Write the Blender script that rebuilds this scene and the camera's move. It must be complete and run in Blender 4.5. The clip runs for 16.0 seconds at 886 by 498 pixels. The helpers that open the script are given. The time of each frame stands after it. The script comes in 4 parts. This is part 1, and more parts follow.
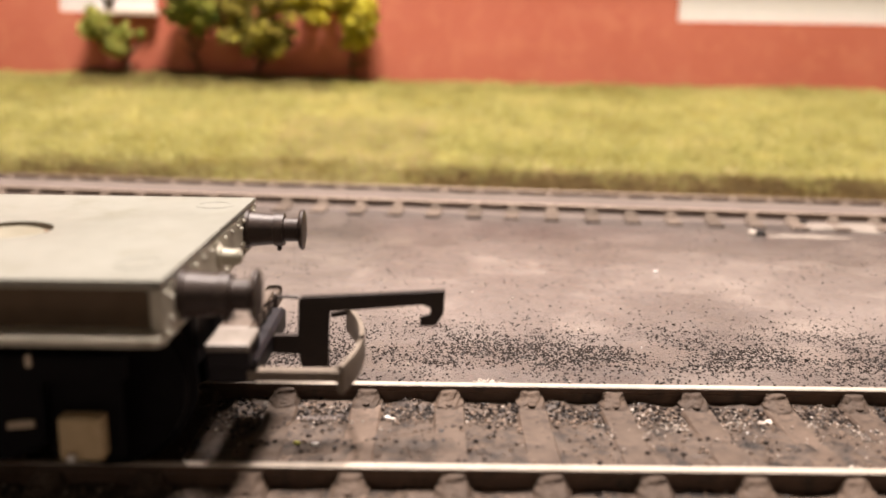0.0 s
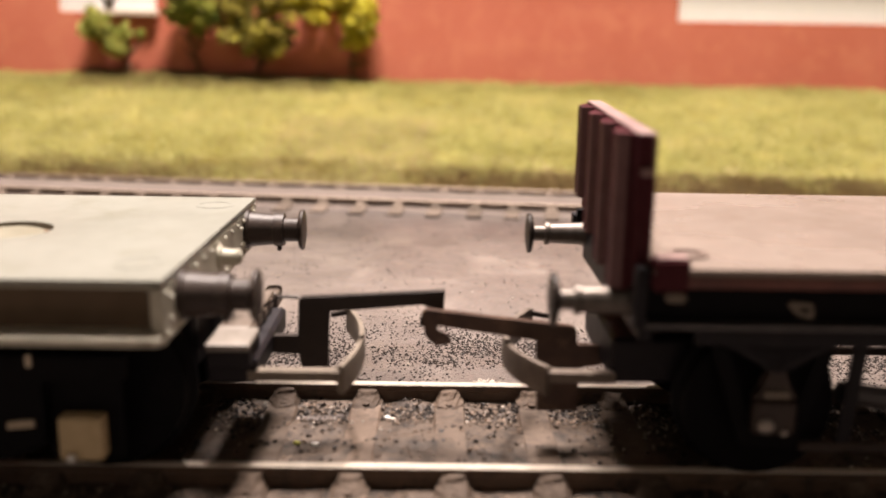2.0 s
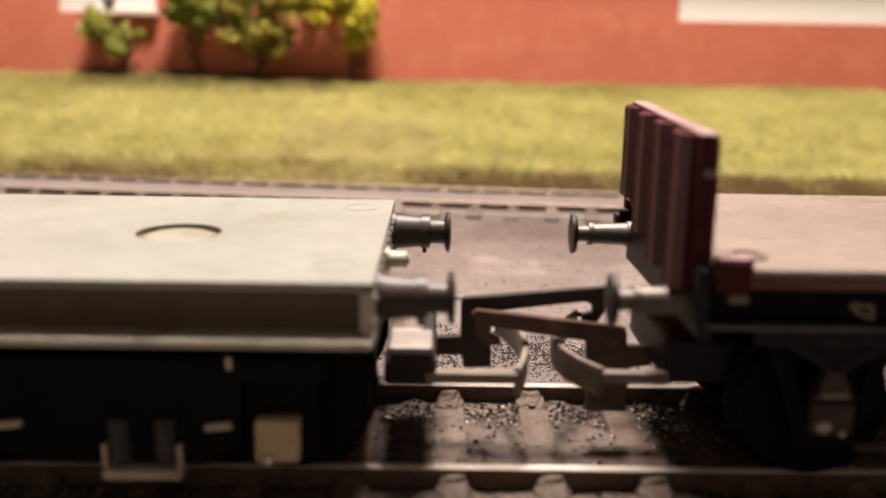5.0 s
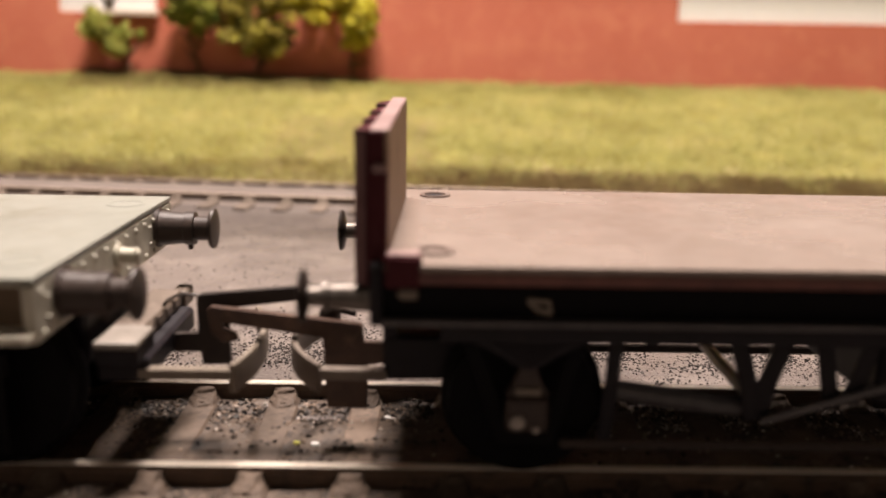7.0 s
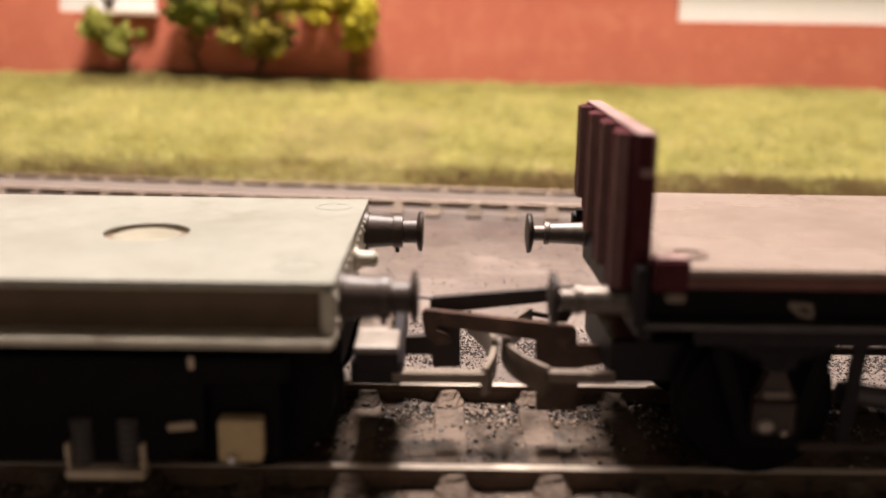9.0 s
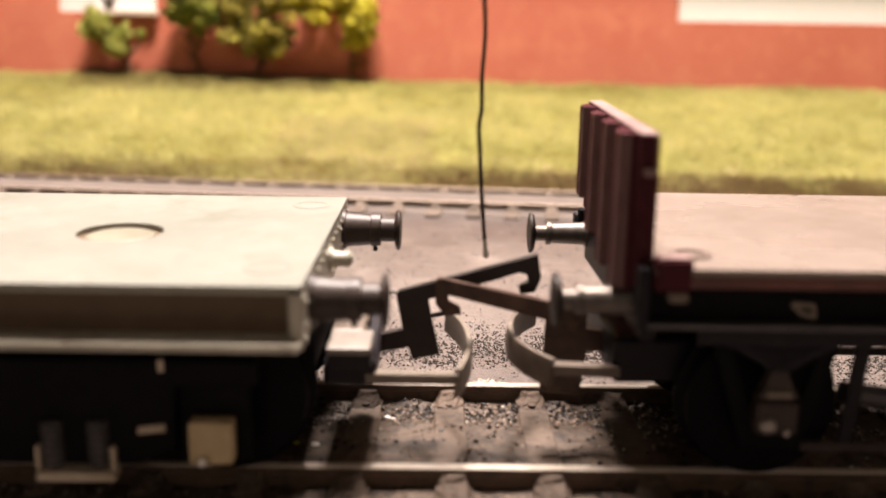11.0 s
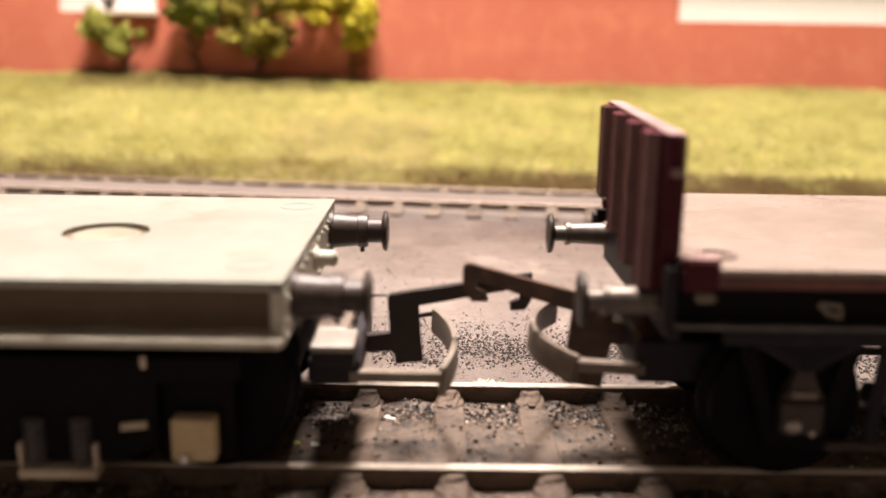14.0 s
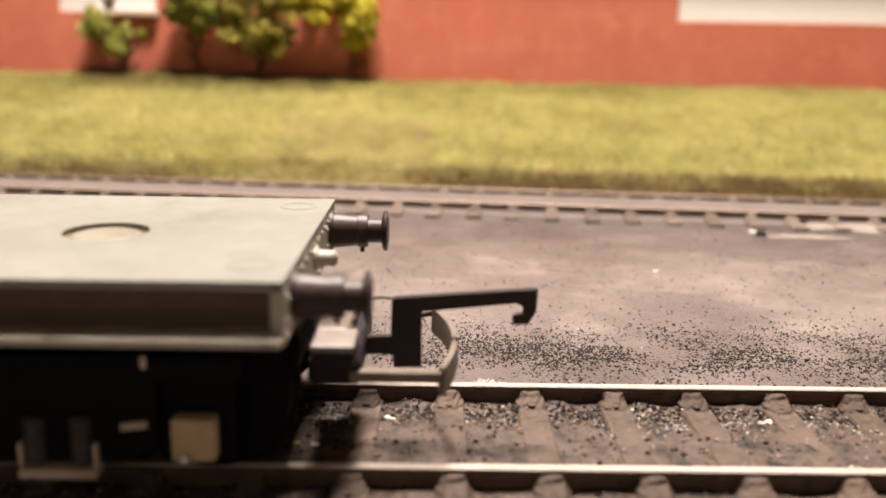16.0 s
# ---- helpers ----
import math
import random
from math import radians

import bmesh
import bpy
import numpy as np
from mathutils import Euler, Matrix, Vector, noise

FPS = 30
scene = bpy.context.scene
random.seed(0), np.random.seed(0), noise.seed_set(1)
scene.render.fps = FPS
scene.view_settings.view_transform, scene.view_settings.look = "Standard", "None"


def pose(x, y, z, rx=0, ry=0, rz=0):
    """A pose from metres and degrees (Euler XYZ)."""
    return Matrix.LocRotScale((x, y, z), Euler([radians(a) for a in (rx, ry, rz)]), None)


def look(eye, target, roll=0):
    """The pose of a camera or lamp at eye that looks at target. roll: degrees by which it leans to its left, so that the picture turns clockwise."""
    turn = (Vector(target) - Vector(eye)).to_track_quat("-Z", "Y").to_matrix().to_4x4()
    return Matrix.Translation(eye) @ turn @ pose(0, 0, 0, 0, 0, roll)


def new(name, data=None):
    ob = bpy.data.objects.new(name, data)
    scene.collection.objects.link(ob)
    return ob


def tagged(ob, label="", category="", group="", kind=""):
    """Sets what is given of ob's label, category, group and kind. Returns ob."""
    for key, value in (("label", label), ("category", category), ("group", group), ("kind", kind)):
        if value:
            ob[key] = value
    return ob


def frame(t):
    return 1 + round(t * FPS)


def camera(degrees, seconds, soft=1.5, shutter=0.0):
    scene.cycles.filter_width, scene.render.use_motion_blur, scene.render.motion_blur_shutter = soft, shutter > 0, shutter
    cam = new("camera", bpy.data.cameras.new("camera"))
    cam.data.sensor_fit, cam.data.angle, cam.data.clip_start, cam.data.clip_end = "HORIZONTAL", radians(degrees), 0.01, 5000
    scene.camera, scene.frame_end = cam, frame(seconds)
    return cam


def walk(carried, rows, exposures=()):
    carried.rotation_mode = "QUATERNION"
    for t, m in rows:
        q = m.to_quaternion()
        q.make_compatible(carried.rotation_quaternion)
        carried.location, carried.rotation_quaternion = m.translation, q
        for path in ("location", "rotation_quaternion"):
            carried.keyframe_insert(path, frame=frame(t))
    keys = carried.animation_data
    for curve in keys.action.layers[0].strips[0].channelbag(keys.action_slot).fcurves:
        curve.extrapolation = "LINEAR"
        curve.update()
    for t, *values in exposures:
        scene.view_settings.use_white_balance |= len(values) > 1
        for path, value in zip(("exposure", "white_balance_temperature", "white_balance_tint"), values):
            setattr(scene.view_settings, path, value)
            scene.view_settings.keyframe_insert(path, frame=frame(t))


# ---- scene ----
# A 1:76 model railway, built at the size of the model: lengths below are in millimetres unless they say metres.
MM = 0.001

# ---- camera: stands still ----
cam = camera(51.8, 16.0, soft=1.5, shutter=0.35)
cam.data.dof.use_dof = True
cam.data.dof.focus_distance = 0.098
cam.data.dof.aperture_fstop = 26.0
EYE = Vector((0.0, -63.7, 31.6)) * MM
AIM = EYE + Vector((0.00969, 0.97420, -0.22546))
walk(cam, [(0.0, look(EYE, AIM, 0.92)), (16.0, look(EYE, AIM, 0.92))],
     [(0.0, -0.04), (1.5, -0.04), (2.0, -0.02), (3.0, 0.16), (3.5, 0.18), (4.2, 0.08), (6.5, -0.26), (7.0, -0.18), (7.5, 0.18), (8.0, 0.02), (9.0, -0.04), (11.5, 0.24), (12.5, 0.26), (14.5, 0.28), (15.5, 0.28), (16.0, -0.08)])

# ---- light: a warm lamp over the layout, a ceiling lamp behind it and an added fill before it, in a closed room ----
world = bpy.data.worlds.new("room_air")
scene.world = world
world.use_nodes = True
world.node_tree.nodes["Background"].inputs[0].default_value = (0.9, 0.75, 0.6, 1)
world.node_tree.nodes["Background"].inputs[1].default_value = 0.02
lamp = bpy.data.lights.new("layout_lamp", "AREA")
lamp.shape, lamp.size, lamp.size_y = "RECTANGLE", 0.15, 0.08
lamp.energy, lamp.color = 7.9, (1.0, 0.852, 0.775)
lamp_ob = new("layout_lamp", lamp)
lamp_ob.matrix_world = look((-0.010, 0.130, 0.46), (-0.005, 0.110, 0.0))
back_lamp = bpy.data.lights.new("back_ceiling_lamp", "AREA")
back_lamp.shape, back_lamp.size = "DISK", 0.09
back_lamp.energy, back_lamp.color = 11.5, (1.0, 0.852, 0.775)
back_lamp_ob = new("back_ceiling_lamp", back_lamp)
back_lamp_ob.matrix_world = look((0.02, 0.52, 0.95), (0.0, 0.05, 0.0))
# Weak fill added in front to lift the wagons' near sides.
front_fill = bpy.data.lights.new("front_fill_lamp", "AREA")
front_fill.shape, front_fill.size = "DISK", 0.45
front_fill.energy, front_fill.color = 0.72, (1.0, 0.84, 0.72)
front_fill_ob = new("front_fill_lamp", front_fill)
front_fill_ob.matrix_world = look((-0.15, -1.10, 0.62), (0.0, 0.05, 0.0))


# ---- materials ----
def nodes_of(name):
    m = bpy.data.materials.new(name)
    m.use_nodes = True
    nt = m.node_tree
    return m, nt, nt.nodes["Principled BSDF"]


def ramp_node(nt, fac, stops):
    r = nt.nodes.new("ShaderNodeValToRGB")
    el = r.color_ramp.elements
    while len(el) < len(stops):
        el.new(0.5)
    for e, (p, c) in zip(el, stops):
        e.position, e.color = p, (*c, 1)
    nt.links.new(fac, r.inputs[0])
    return r


def noise_node(nt, scale, detail=4, rough=0.6, vec=None):
    n = nt.nodes.new("ShaderNodeTexNoise")
    n.inputs["Scale"].default_value = scale
    n.inputs["Detail"].default_value = detail
    n.inputs["Roughness"].default_value = rough
    if vec is None:
        tc = nt.nodes.new("ShaderNodeTexCoord")
        vec = tc.outputs["Object"]
    nt.links.new(vec, n.inputs["Vector"])
    return n


def mix_node(nt, fac, a, b, mode="MIX"):
    m = nt.nodes.new("ShaderNodeMix")
    m.data_type, m.blend_type = "RGBA", mode
    for sock, v in ((m.inputs[0], fac), (m.inputs[6], a), (m.inputs[7], b)):
        if isinstance(v, (int, float)):
            sock.default_value = v
        elif isinstance(v, tuple):
            sock.default_value = (*v, 1)
        else:
            nt.links.new(v, sock)
    return m.outputs[2]


def surface(name, dark, light, grain=900, patches=120, rough=0.5, rough_var=0.15, metal=0.0, bump=0.15, bump_scale=None,
            stain=None, stain_at=(0.55, 0.72), spec=0.5, vary="", vary_amount=0.35):
    """A worn surface: fine grain, larger patches, stains of another colour and a fine relief."""
    m, nt, p = nodes_of(name)
    fine, large = noise_node(nt, grain, 5), noise_node(nt, patches, 4)
    mid = tuple((a + b) / 2 for a, b in zip(dark, light))
    col = mix_node(nt, 0.5, ramp_node(nt, fine.outputs[0], [(0.3, dark), (0.7, light)]).outputs[0],
                   ramp_node(nt, large.outputs[0], [(0.3, dark), (0.5, mid), (0.7, light)]).outputs[0])
    if stain:
        st = noise_node(nt, patches * 2.3, 6, 0.7)
        col = mix_node(nt, ramp_node(nt, st.outputs[0], [(stain_at[0], (0, 0, 0)), (stain_at[1], (1, 1, 1))]).outputs[0], col, stain)
    if vary:
        if vary == "island":
            g = nt.nodes.new("ShaderNodeNewGeometry").outputs["Random Per Island"]
        else:
            g = nt.nodes.new("ShaderNodeObjectInfo").outputs["Random"]
        lo, hi = 1 - vary_amount, 1 + vary_amount
        col = mix_node(nt, 1.0, col, ramp_node(nt, g, [(0, (lo, lo, lo)), (1, (hi, hi, hi))]).outputs[0], "MULTIPLY")
    nt.links.new(col, p.inputs["Base Color"])
    rr = nt.nodes.new("ShaderNodeMapRange")
    rr.inputs[3].default_value, rr.inputs[4].default_value = max(0.03, rough - rough_var), min(1, rough + rough_var)
    nt.links.new(large.outputs[0], rr.inputs[0])
    nt.links.new(rr.outputs[0], p.inputs["Roughness"])
    p.inputs["Metallic"].default_value = metal
    p.inputs["Specular IOR Level"].default_value = spec
    if bump:
        b = nt.nodes.new("ShaderNodeBump")
        b.inputs["Strength"].default_value = bump
        b.inputs["Distance"].default_value = 0.0002
        bn = noise_node(nt, bump_scale or grain, 5)
        nt.links.new(bn.outputs[0], b.inputs["Height"])
        nt.links.new(b.outputs[0], p.inputs["Normal"])
    return m


GREY_DECK = surface("grey_plastic_deck", (0.222, 0.222, 0.190), (0.288, 0.288, 0.252), 700, 60, 0.33, 0.12, bump=0.08, stain=(0.200, 0.196, 0.155))
DECK_CAP = surface("yellowed_deck_cap", (0.195, 0.182, 0.135), (0.265, 0.247, 0.188), 700, 120, 0.4, bump=0.08)
# Paler than the deck, with brown stains.
GREY_FRAME = surface("pale_grey_frame", (0.38, 0.36, 0.285), (0.56, 0.53, 0.43), 800, 150, 0.55, 0.1, bump=0.1, stain=(0.22, 0.17, 0.12))
# Dark brown that carries the shade of recesses in its colour.
GREY_SHADE = surface("shaded_side_panel", (0.11, 0.073, 0.043), (0.17, 0.116, 0.072), 500, 160, 0.6, bump=0.1, spec=0.3)
GUNMETAL = surface("dark_buffer_plastic", (0.026, 0.017, 0.014), (0.052, 0.036, 0.029), 900, 200, 0.45, 0.1, bump=0.15, stain=(0.085, 0.060, 0.047), stain_at=(0.58, 0.8), spec=0.3)
BUFFER_STEEL = surface("worn_buffer_steel", (0.07, 0.058, 0.05), (0.17, 0.148, 0.13), 900, 300, 0.46, 0.1, metal=0.7, bump=0.1)
STEEL = surface("bright_turned_steel", (0.26, 0.23, 0.20), (0.42, 0.38, 0.34), 900, 300, 0.35, 0.08, metal=0.6, bump=0.05)
BLACK = surface("matt_black_plastic", (0.0062, 0.0047, 0.0066), (0.013, 0.010, 0.0133), 700, 140, 0.55, 0.12, bump=0.15, stain=(0.026, 0.019, 0.018), stain_at=(0.62, 0.8), spec=0.25)
HOOK_BLACK = surface("black_coupling_steel", (0.013, 0.008, 0.006), (0.030, 0.019, 0.014), 900, 200, 0.5, 0.1, bump=0.1, spec=0.35)
HOOK_BROWN = surface("browned_coupling_steel", (0.035, 0.018, 0.012), (0.085, 0.045, 0.03), 900, 260, 0.42, 0.12, metal=0.3, bump=0.12, stain=(0.12, 0.07, 0.045))
BOW_DUSTY = surface("dusty_coupling_bow", (0.12, 0.095, 0.07), (0.21, 0.17, 0.13), 900, 260, 0.5, 0.1, bump=0.12)
BOW_TAN = surface("tan_dusty_bow", (0.085, 0.062, 0.047), (0.165, 0.128, 0.10), 900, 260, 0.5, 0.1, bump=0.15, stain=(0.22, 0.18, 0.145), stain_at=(0.56, 0.76))
DUSTY_BLOCK = surface("dusty_pale_plastic", (0.15, 0.13, 0.11), (0.24, 0.21, 0.18), 900, 220, 0.5, bump=0.15, stain=(0.10, 0.08, 0.06))
CREAM = surface("cream_axlebox_paint", (0.40, 0.30, 0.16), (0.60, 0.47, 0.27), 900, 240, 0.5, bump=0.12, stain=(0.28, 0.19, 0.09))
PLANK = surface("dusty_cream_plank", (0.42, 0.34, 0.24), (0.68, 0.58, 0.44), 900, 240, 0.5, bump=0.2, stain=(0.28, 0.20, 0.12))
MAROON = surface("maroon_painted_board", (0.050, 0.014, 0.018), (0.088, 0.026, 0.030), 800, 160, 0.6, 0.1, bump=0.2, stain=(0.11, 0.047, 0.047), stain_at=(0.60, 0.82), spec=0.02)
BULKHEAD_INNER = surface("dusty_inner_boards", (0.20, 0.125, 0.085), (0.33, 0.225, 0.155), 700, 90, 0.65, 0.1, bump=0.25, stain=(0.14, 0.075, 0.055), stain_at=(0.55, 0.75), spec=0.2)
STAKE = surface("dull_brown_ring", (0.10, 0.066, 0.052), (0.17, 0.12, 0.096), 900, 200, 0.5, bump=0.15)
# Black deepened to put the shade under the wagons into the colour.
WHEEL_BLACK = surface("shade_black_wheel", (0.003, 0.0025, 0.003), (0.007, 0.006, 0.007), 700, 140, 0.7, 0.1, bump=0.15, spec=0.1)
# Worn grey, lightened so that its colour also gives faint glints.
GEAR_GREY = surface("worn_grey_with_glints", (0.045, 0.040, 0.042), (0.11, 0.10, 0.10), 900, 200, 0.4, bump=0.15)
RIB_EDGE = surface("pale_rib_edge", (0.115, 0.055, 0.056), (0.20, 0.112, 0.110), 900, 200, 0.55, bump=0.2, spec=0.2)
CURB = surface("rusty_maroon_board", (0.098, 0.033, 0.026), (0.180, 0.070, 0.053), 900, 180, 0.5, bump=0.2, stain=(0.080, 0.029, 0.026), stain_at=(0.5, 0.7))
MAROON_EDGE = surface("dusty_maroon_edge", (0.17, 0.095, 0.09), (0.30, 0.19, 0.175), 900, 200, 0.55, bump=0.2, stain=(0.10, 0.04, 0.04))
MAROON_DECK = surface("dusty_red_brown_deck", (0.200, 0.155, 0.130), (0.272, 0.222, 0.192), 500, 60, 0.27, 0.1, bump=0.08, stain=(0.275, 0.21, 0.18))
SLEEPER = surface("weathered_sleeper_plastic", (0.055, 0.0375, 0.0275), (0.162, 0.117, 0.087), 700, 230, 0.55, 0.15, bump=0.5, spec=0.3, stain=(0.0258, 0.0180, 0.0144), stain_at=(0.53, 0.70), vary="object", vary_amount=0.25)
CHAIR = surface("dusty_rail_chair", (0.048, 0.034, 0.025), (0.148, 0.107, 0.080), 1400, 420, 0.7, bump=1.0, stain=(0.03, 0.021, 0.016), stain_at=(0.5, 0.7), spec=0.2, vary="object", vary_amount=0.25)
RAIL_TOP = surface("worn_rail_head", (0.46, 0.40, 0.33), (0.66, 0.59, 0.51), 500, 60, 0.35, 0.1, metal=0.15, bump=0.05)
RAIL_WEB = surface("brown_rail_side", (0.042, 0.026, 0.017), (0.135, 0.080, 0.050), 900, 150, 0.55, bump=0.3, stain=(0.014, 0.010, 0.008))
FAR_SLEEPER = surface("dusty_far_sleeper", (0.095, 0.074, 0.059), (0.17, 0.136, 0.11), 700, 200, 0.85, 0.1, spec=0.1, bump=0.3, vary="object", vary_amount=0.25)
FAR_BED = surface("matt_ash_bed", (0.095, 0.077, 0.068), (0.175, 0.146, 0.128), 1500, 60, 0.9, 0.05, spec=0.1, bump=0.4)
FAR_WEB = surface("brown_far_rail_side", (0.11, 0.08, 0.06), (0.19, 0.142, 0.108), 900, 150, 0.6, bump=0.2)
FAR_RAIL = surface("dull_far_rail", (0.22, 0.165, 0.12), (0.34, 0.26, 0.195), 600, 60, 0.5, 0.1, metal=0.2, bump=0.05)
ASH = surface("dusty_ash_ground", (0.082, 0.067, 0.061), (0.205, 0.174, 0.158), 1700, 34, 0.32, 0.09, bump=0.5, bump_scale=2000, stain=(0.25, 0.214, 0.190), stain_at=(0.50, 0.75), spec=0.7)
DUST = surface("brown_track_dust", (0.034, 0.0235, 0.0172), (0.120, 0.085, 0.062), 1500, 210, 0.58, 0.15, spec=0.3, bump=0.8, bump_scale=1700, stain=(0.0121, 0.0084, 0.0067), stain_at=(0.49, 0.63))
GRAIN = surface("black_coal_grain", (0.009, 0.006, 0.0045), (0.032, 0.022, 0.017), 2000, 400, 0.6, bump=0.2, vary="island", vary_amount=0.7, spec=0.3)
PLASTER = surface("pale_plaster", (0.16, 0.135, 0.112), (0.25, 0.215, 0.18), 1200, 90, 0.6, bump=0.5)
LEAF_CHIP = surface("yellow_green_scrap", (0.30, 0.30, 0.03), (0.45, 0.43, 0.06), 1200, 200, 0.6, bump=0.1)
CRUMB = surface("brown_ballast_crumb", (0.07, 0.05, 0.037), (0.20, 0.15, 0.115), 2000, 400, 0.6, bump=0.3, vary="island", vary_amount=0.7, spec=0.3)
GRAIN_PALE = surface("pale_ballast_chip", (0.30, 0.26, 0.22), (0.55, 0.50, 0.44), 2000, 400, 0.4, bump=0.2, vary="island", vary_amount=0.5)
EARTH = surface("brown_scatter_earth", (0.16, 0.125, 0.055), (0.30, 0.25, 0.11), 500, 60, 0.85, bump=0.5)
BRICK = surface("red_brick_paper_wall", (0.43, 0.110, 0.063), (0.535, 0.166, 0.101), 700, 40, 0.7, 0.1, bump=0.1, stain=(0.585, 0.215, 0.12), stain_at=(0.5, 0.8))
WHITE = surface("white_window_paint", (0.78, 0.77, 0.74), (0.84, 0.83, 0.80), 500, 60, 0.4, bump=0.03)
BEIGE = surface("beige_window_sill", (0.50, 0.40, 0.32), (0.62, 0.52, 0.42), 500, 60, 0.6, bump=0.05)
DARK_GLASS = surface("dark_window_hollow", (0.06, 0.04, 0.03), (0.10, 0.07, 0.05), 500, 60, 0.3, bump=0.0)
STEM = surface("brown_shrub_stem", (0.10, 0.055, 0.03), (0.19, 0.11, 0.06), 900, 160, 0.8, bump=0.3)
ROOM_PAINT = surface("plain_room_paint", (0.42, 0.38, 0.33), (0.48, 0.44, 0.38), 40, 4, 0.8, bump=0.0)
ROOM_FLOOR = surface("plain_room_floor", (0.12, 0.09, 0.07), (0.18, 0.14, 0.10), 60, 6, 0.7, bump=0.0)
BOARD = surface("plywood_baseboard", (0.28, 0.20, 0.12), (0.38, 0.28, 0.18), 200, 20, 0.7, bump=0.1)
WIRE = surface("dark_iron_wire", (0.03, 0.018, 0.014), (0.07, 0.04, 0.03), 1500, 300, 0.4, metal=0.6, bump=0.05)
BRASS = surface("bare_bright_wire_tip", (0.55, 0.50, 0.42), (0.75, 0.70, 0.60), 1500, 300, 0.3, metal=0.1, bump=0.0)


def leaf_material(name, stops, rough=0.75):
    m, nt, p = nodes_of(name)
    g = nt.nodes.new("ShaderNodeNewGeometry")
    col = ramp_node(nt, g.outputs["Random Per Island"], stops).outputs[0]
    patch = noise_node(nt, 30, 6, 0.7)
    col = mix_node(nt, 1.0, col, ramp_node(nt, patch.outputs[0], [(0.33, (0.80, 0.74, 0.62)), (0.5, (1.0, 1.0, 1.0)), (0.67, (1.18, 1.12, 1.22))]).outputs[0], "MULTIPLY")
    clump = noise_node(nt, 150, 3, 0.6)
    col = mix_node(nt, 1.0, col, ramp_node(nt, clump.outputs[0], [(0.32, (0.82, 0.80, 0.74)), (0.5, (1.0, 1.0, 0.98)), (0.68, (1.12, 1.10, 1.04))]).outputs[0], "MULTIPLY")
    nt.links.new(col, p.inputs["Base Color"])
    p.inputs["Roughness"].default_value = rough
    p.inputs["Specular IOR Level"].default_value = 0.2
    thin = nt.nodes.new("ShaderNodeBsdfTranslucent")
    nt.links.new(col, thin.inputs[0])
    both = nt.nodes.new("ShaderNodeMixShader")
    both.inputs[0].default_value = 0.42
    out = [n for n in nt.nodes if n.type == "OUTPUT_MATERIAL"][0]
    nt.links.new(p.outputs[0], both.inputs[1])
    nt.links.new(thin.outputs[0], both.inputs[2])
    nt.links.new(both.outputs[0], out.inputs[0])
    return m


GRASS = leaf_material("static_grass_fibre", [(0.0, (0.44, 0.405, 0.140)), (0.35, (0.455, 0.44, 0.158)), (0.7, (0.46, 0.465, 0.190)), (1.0, (0.48, 0.435, 0.195))])
DRY_GRASS = leaf_material("dry_brown_fibre", [(0.0, (0.09, 0.065, 0.03)), (0.5, (0.21, 0.155, 0.065)), (1.0, (0.36, 0.28, 0.13))])
TAN_GRASS = leaf_material("dry_tan_fibre", [(0.0, (0.396, 0.319, 0.165)), (0.5, (0.495, 0.418, 0.231)), (1.0, (0.572, 0.495, 0.308))])
DARK_FIBRE = leaf_material("dark_brown_fibre", [(0.0, (0.09, 0.058, 0.03)), (0.5, (0.18, 0.125, 0.06)), (1.0, (0.29, 0.22, 0.10))])
LEAF_GREEN = leaf_material("foam_leaf_green", [(0.0, (0.102, 0.145, 0.029)), (0.5, (0.275, 0.319, 0.065)), (1.0, (0.493, 0.493, 0.131))])
LEAF_MIXED = leaf_material("foam_leaf_olive", [(0.0, (0.09, 0.08, 0.02)), (0.4, (0.27, 0.235, 0.06)), (0.75, (0.45, 0.38, 0.085)), (1.0, (0.72, 0.68, 0.13))])
LEAF_PALE = leaf_material("foam_leaf_pale_green", [(0.0, (0.20, 0.23, 0.05)), (0.5, (0.42, 0.44, 0.11)), (1.0, (0.62, 0.60, 0.20))])
LEAF_YELLOW = leaf_material("foam_leaf_yellow", [(0.0, (0.232, 0.203, 0.029)), (0.4, (0.609, 0.536, 0.065)), (1.0, (0.800, 0.800, 0.145))])


def sheen_bands(mat):
    """Paints the ground's sheen into its colour: dark along the far track, pale between the tracks."""
    nt = mat.node_tree
    p = nt.nodes["Principled BSDF"]
    old = p.inputs["Base Color"].links[0].from_socket
    tc = nt.nodes.new("ShaderNodeTexCoord")
    xyz = nt.nodes.new("ShaderNodeSeparateXYZ")
    nt.links.new(tc.outputs["Object"], xyz.inputs[0])
    n = noise_node(nt, 55, 5, 0.65)
    a = nt.nodes.new("ShaderNodeMath")
    a.operation, a.inputs[1].default_value = "MULTIPLY", 0.05
    nt.links.new(n.outputs[0], a.inputs[0])
    b = nt.nodes.new("ShaderNodeMath")
    b.operation = "ADD"
    nt.links.new(a.outputs[0], b.inputs[0])
    nt.links.new(xyz.outputs[1], b.inputs[1])
    m = nt.nodes.new("ShaderNodeMapRange")
    m.inputs[1].default_value, m.inputs[2].default_value = 0.04, 0.14
    nt.links.new(b.outputs[0], m.inputs[0])
    # Multiplies the ash colour by the painted sheen, dark and pale across y.
    band = ramp_node(nt, m.outputs[0], [(0.0, (0.70, 0.68, 0.67)), (0.30, (1.15, 1.14, 1.13)), (0.50, (1.08, 1.07, 1.06)), (0.78, (0.62, 0.61, 0.61))])
    nt.links.new(mix_node(nt, 1.0, old, band.outputs[0], "MULTIPLY"), p.inputs["Base Color"])


sheen_bands(ASH)


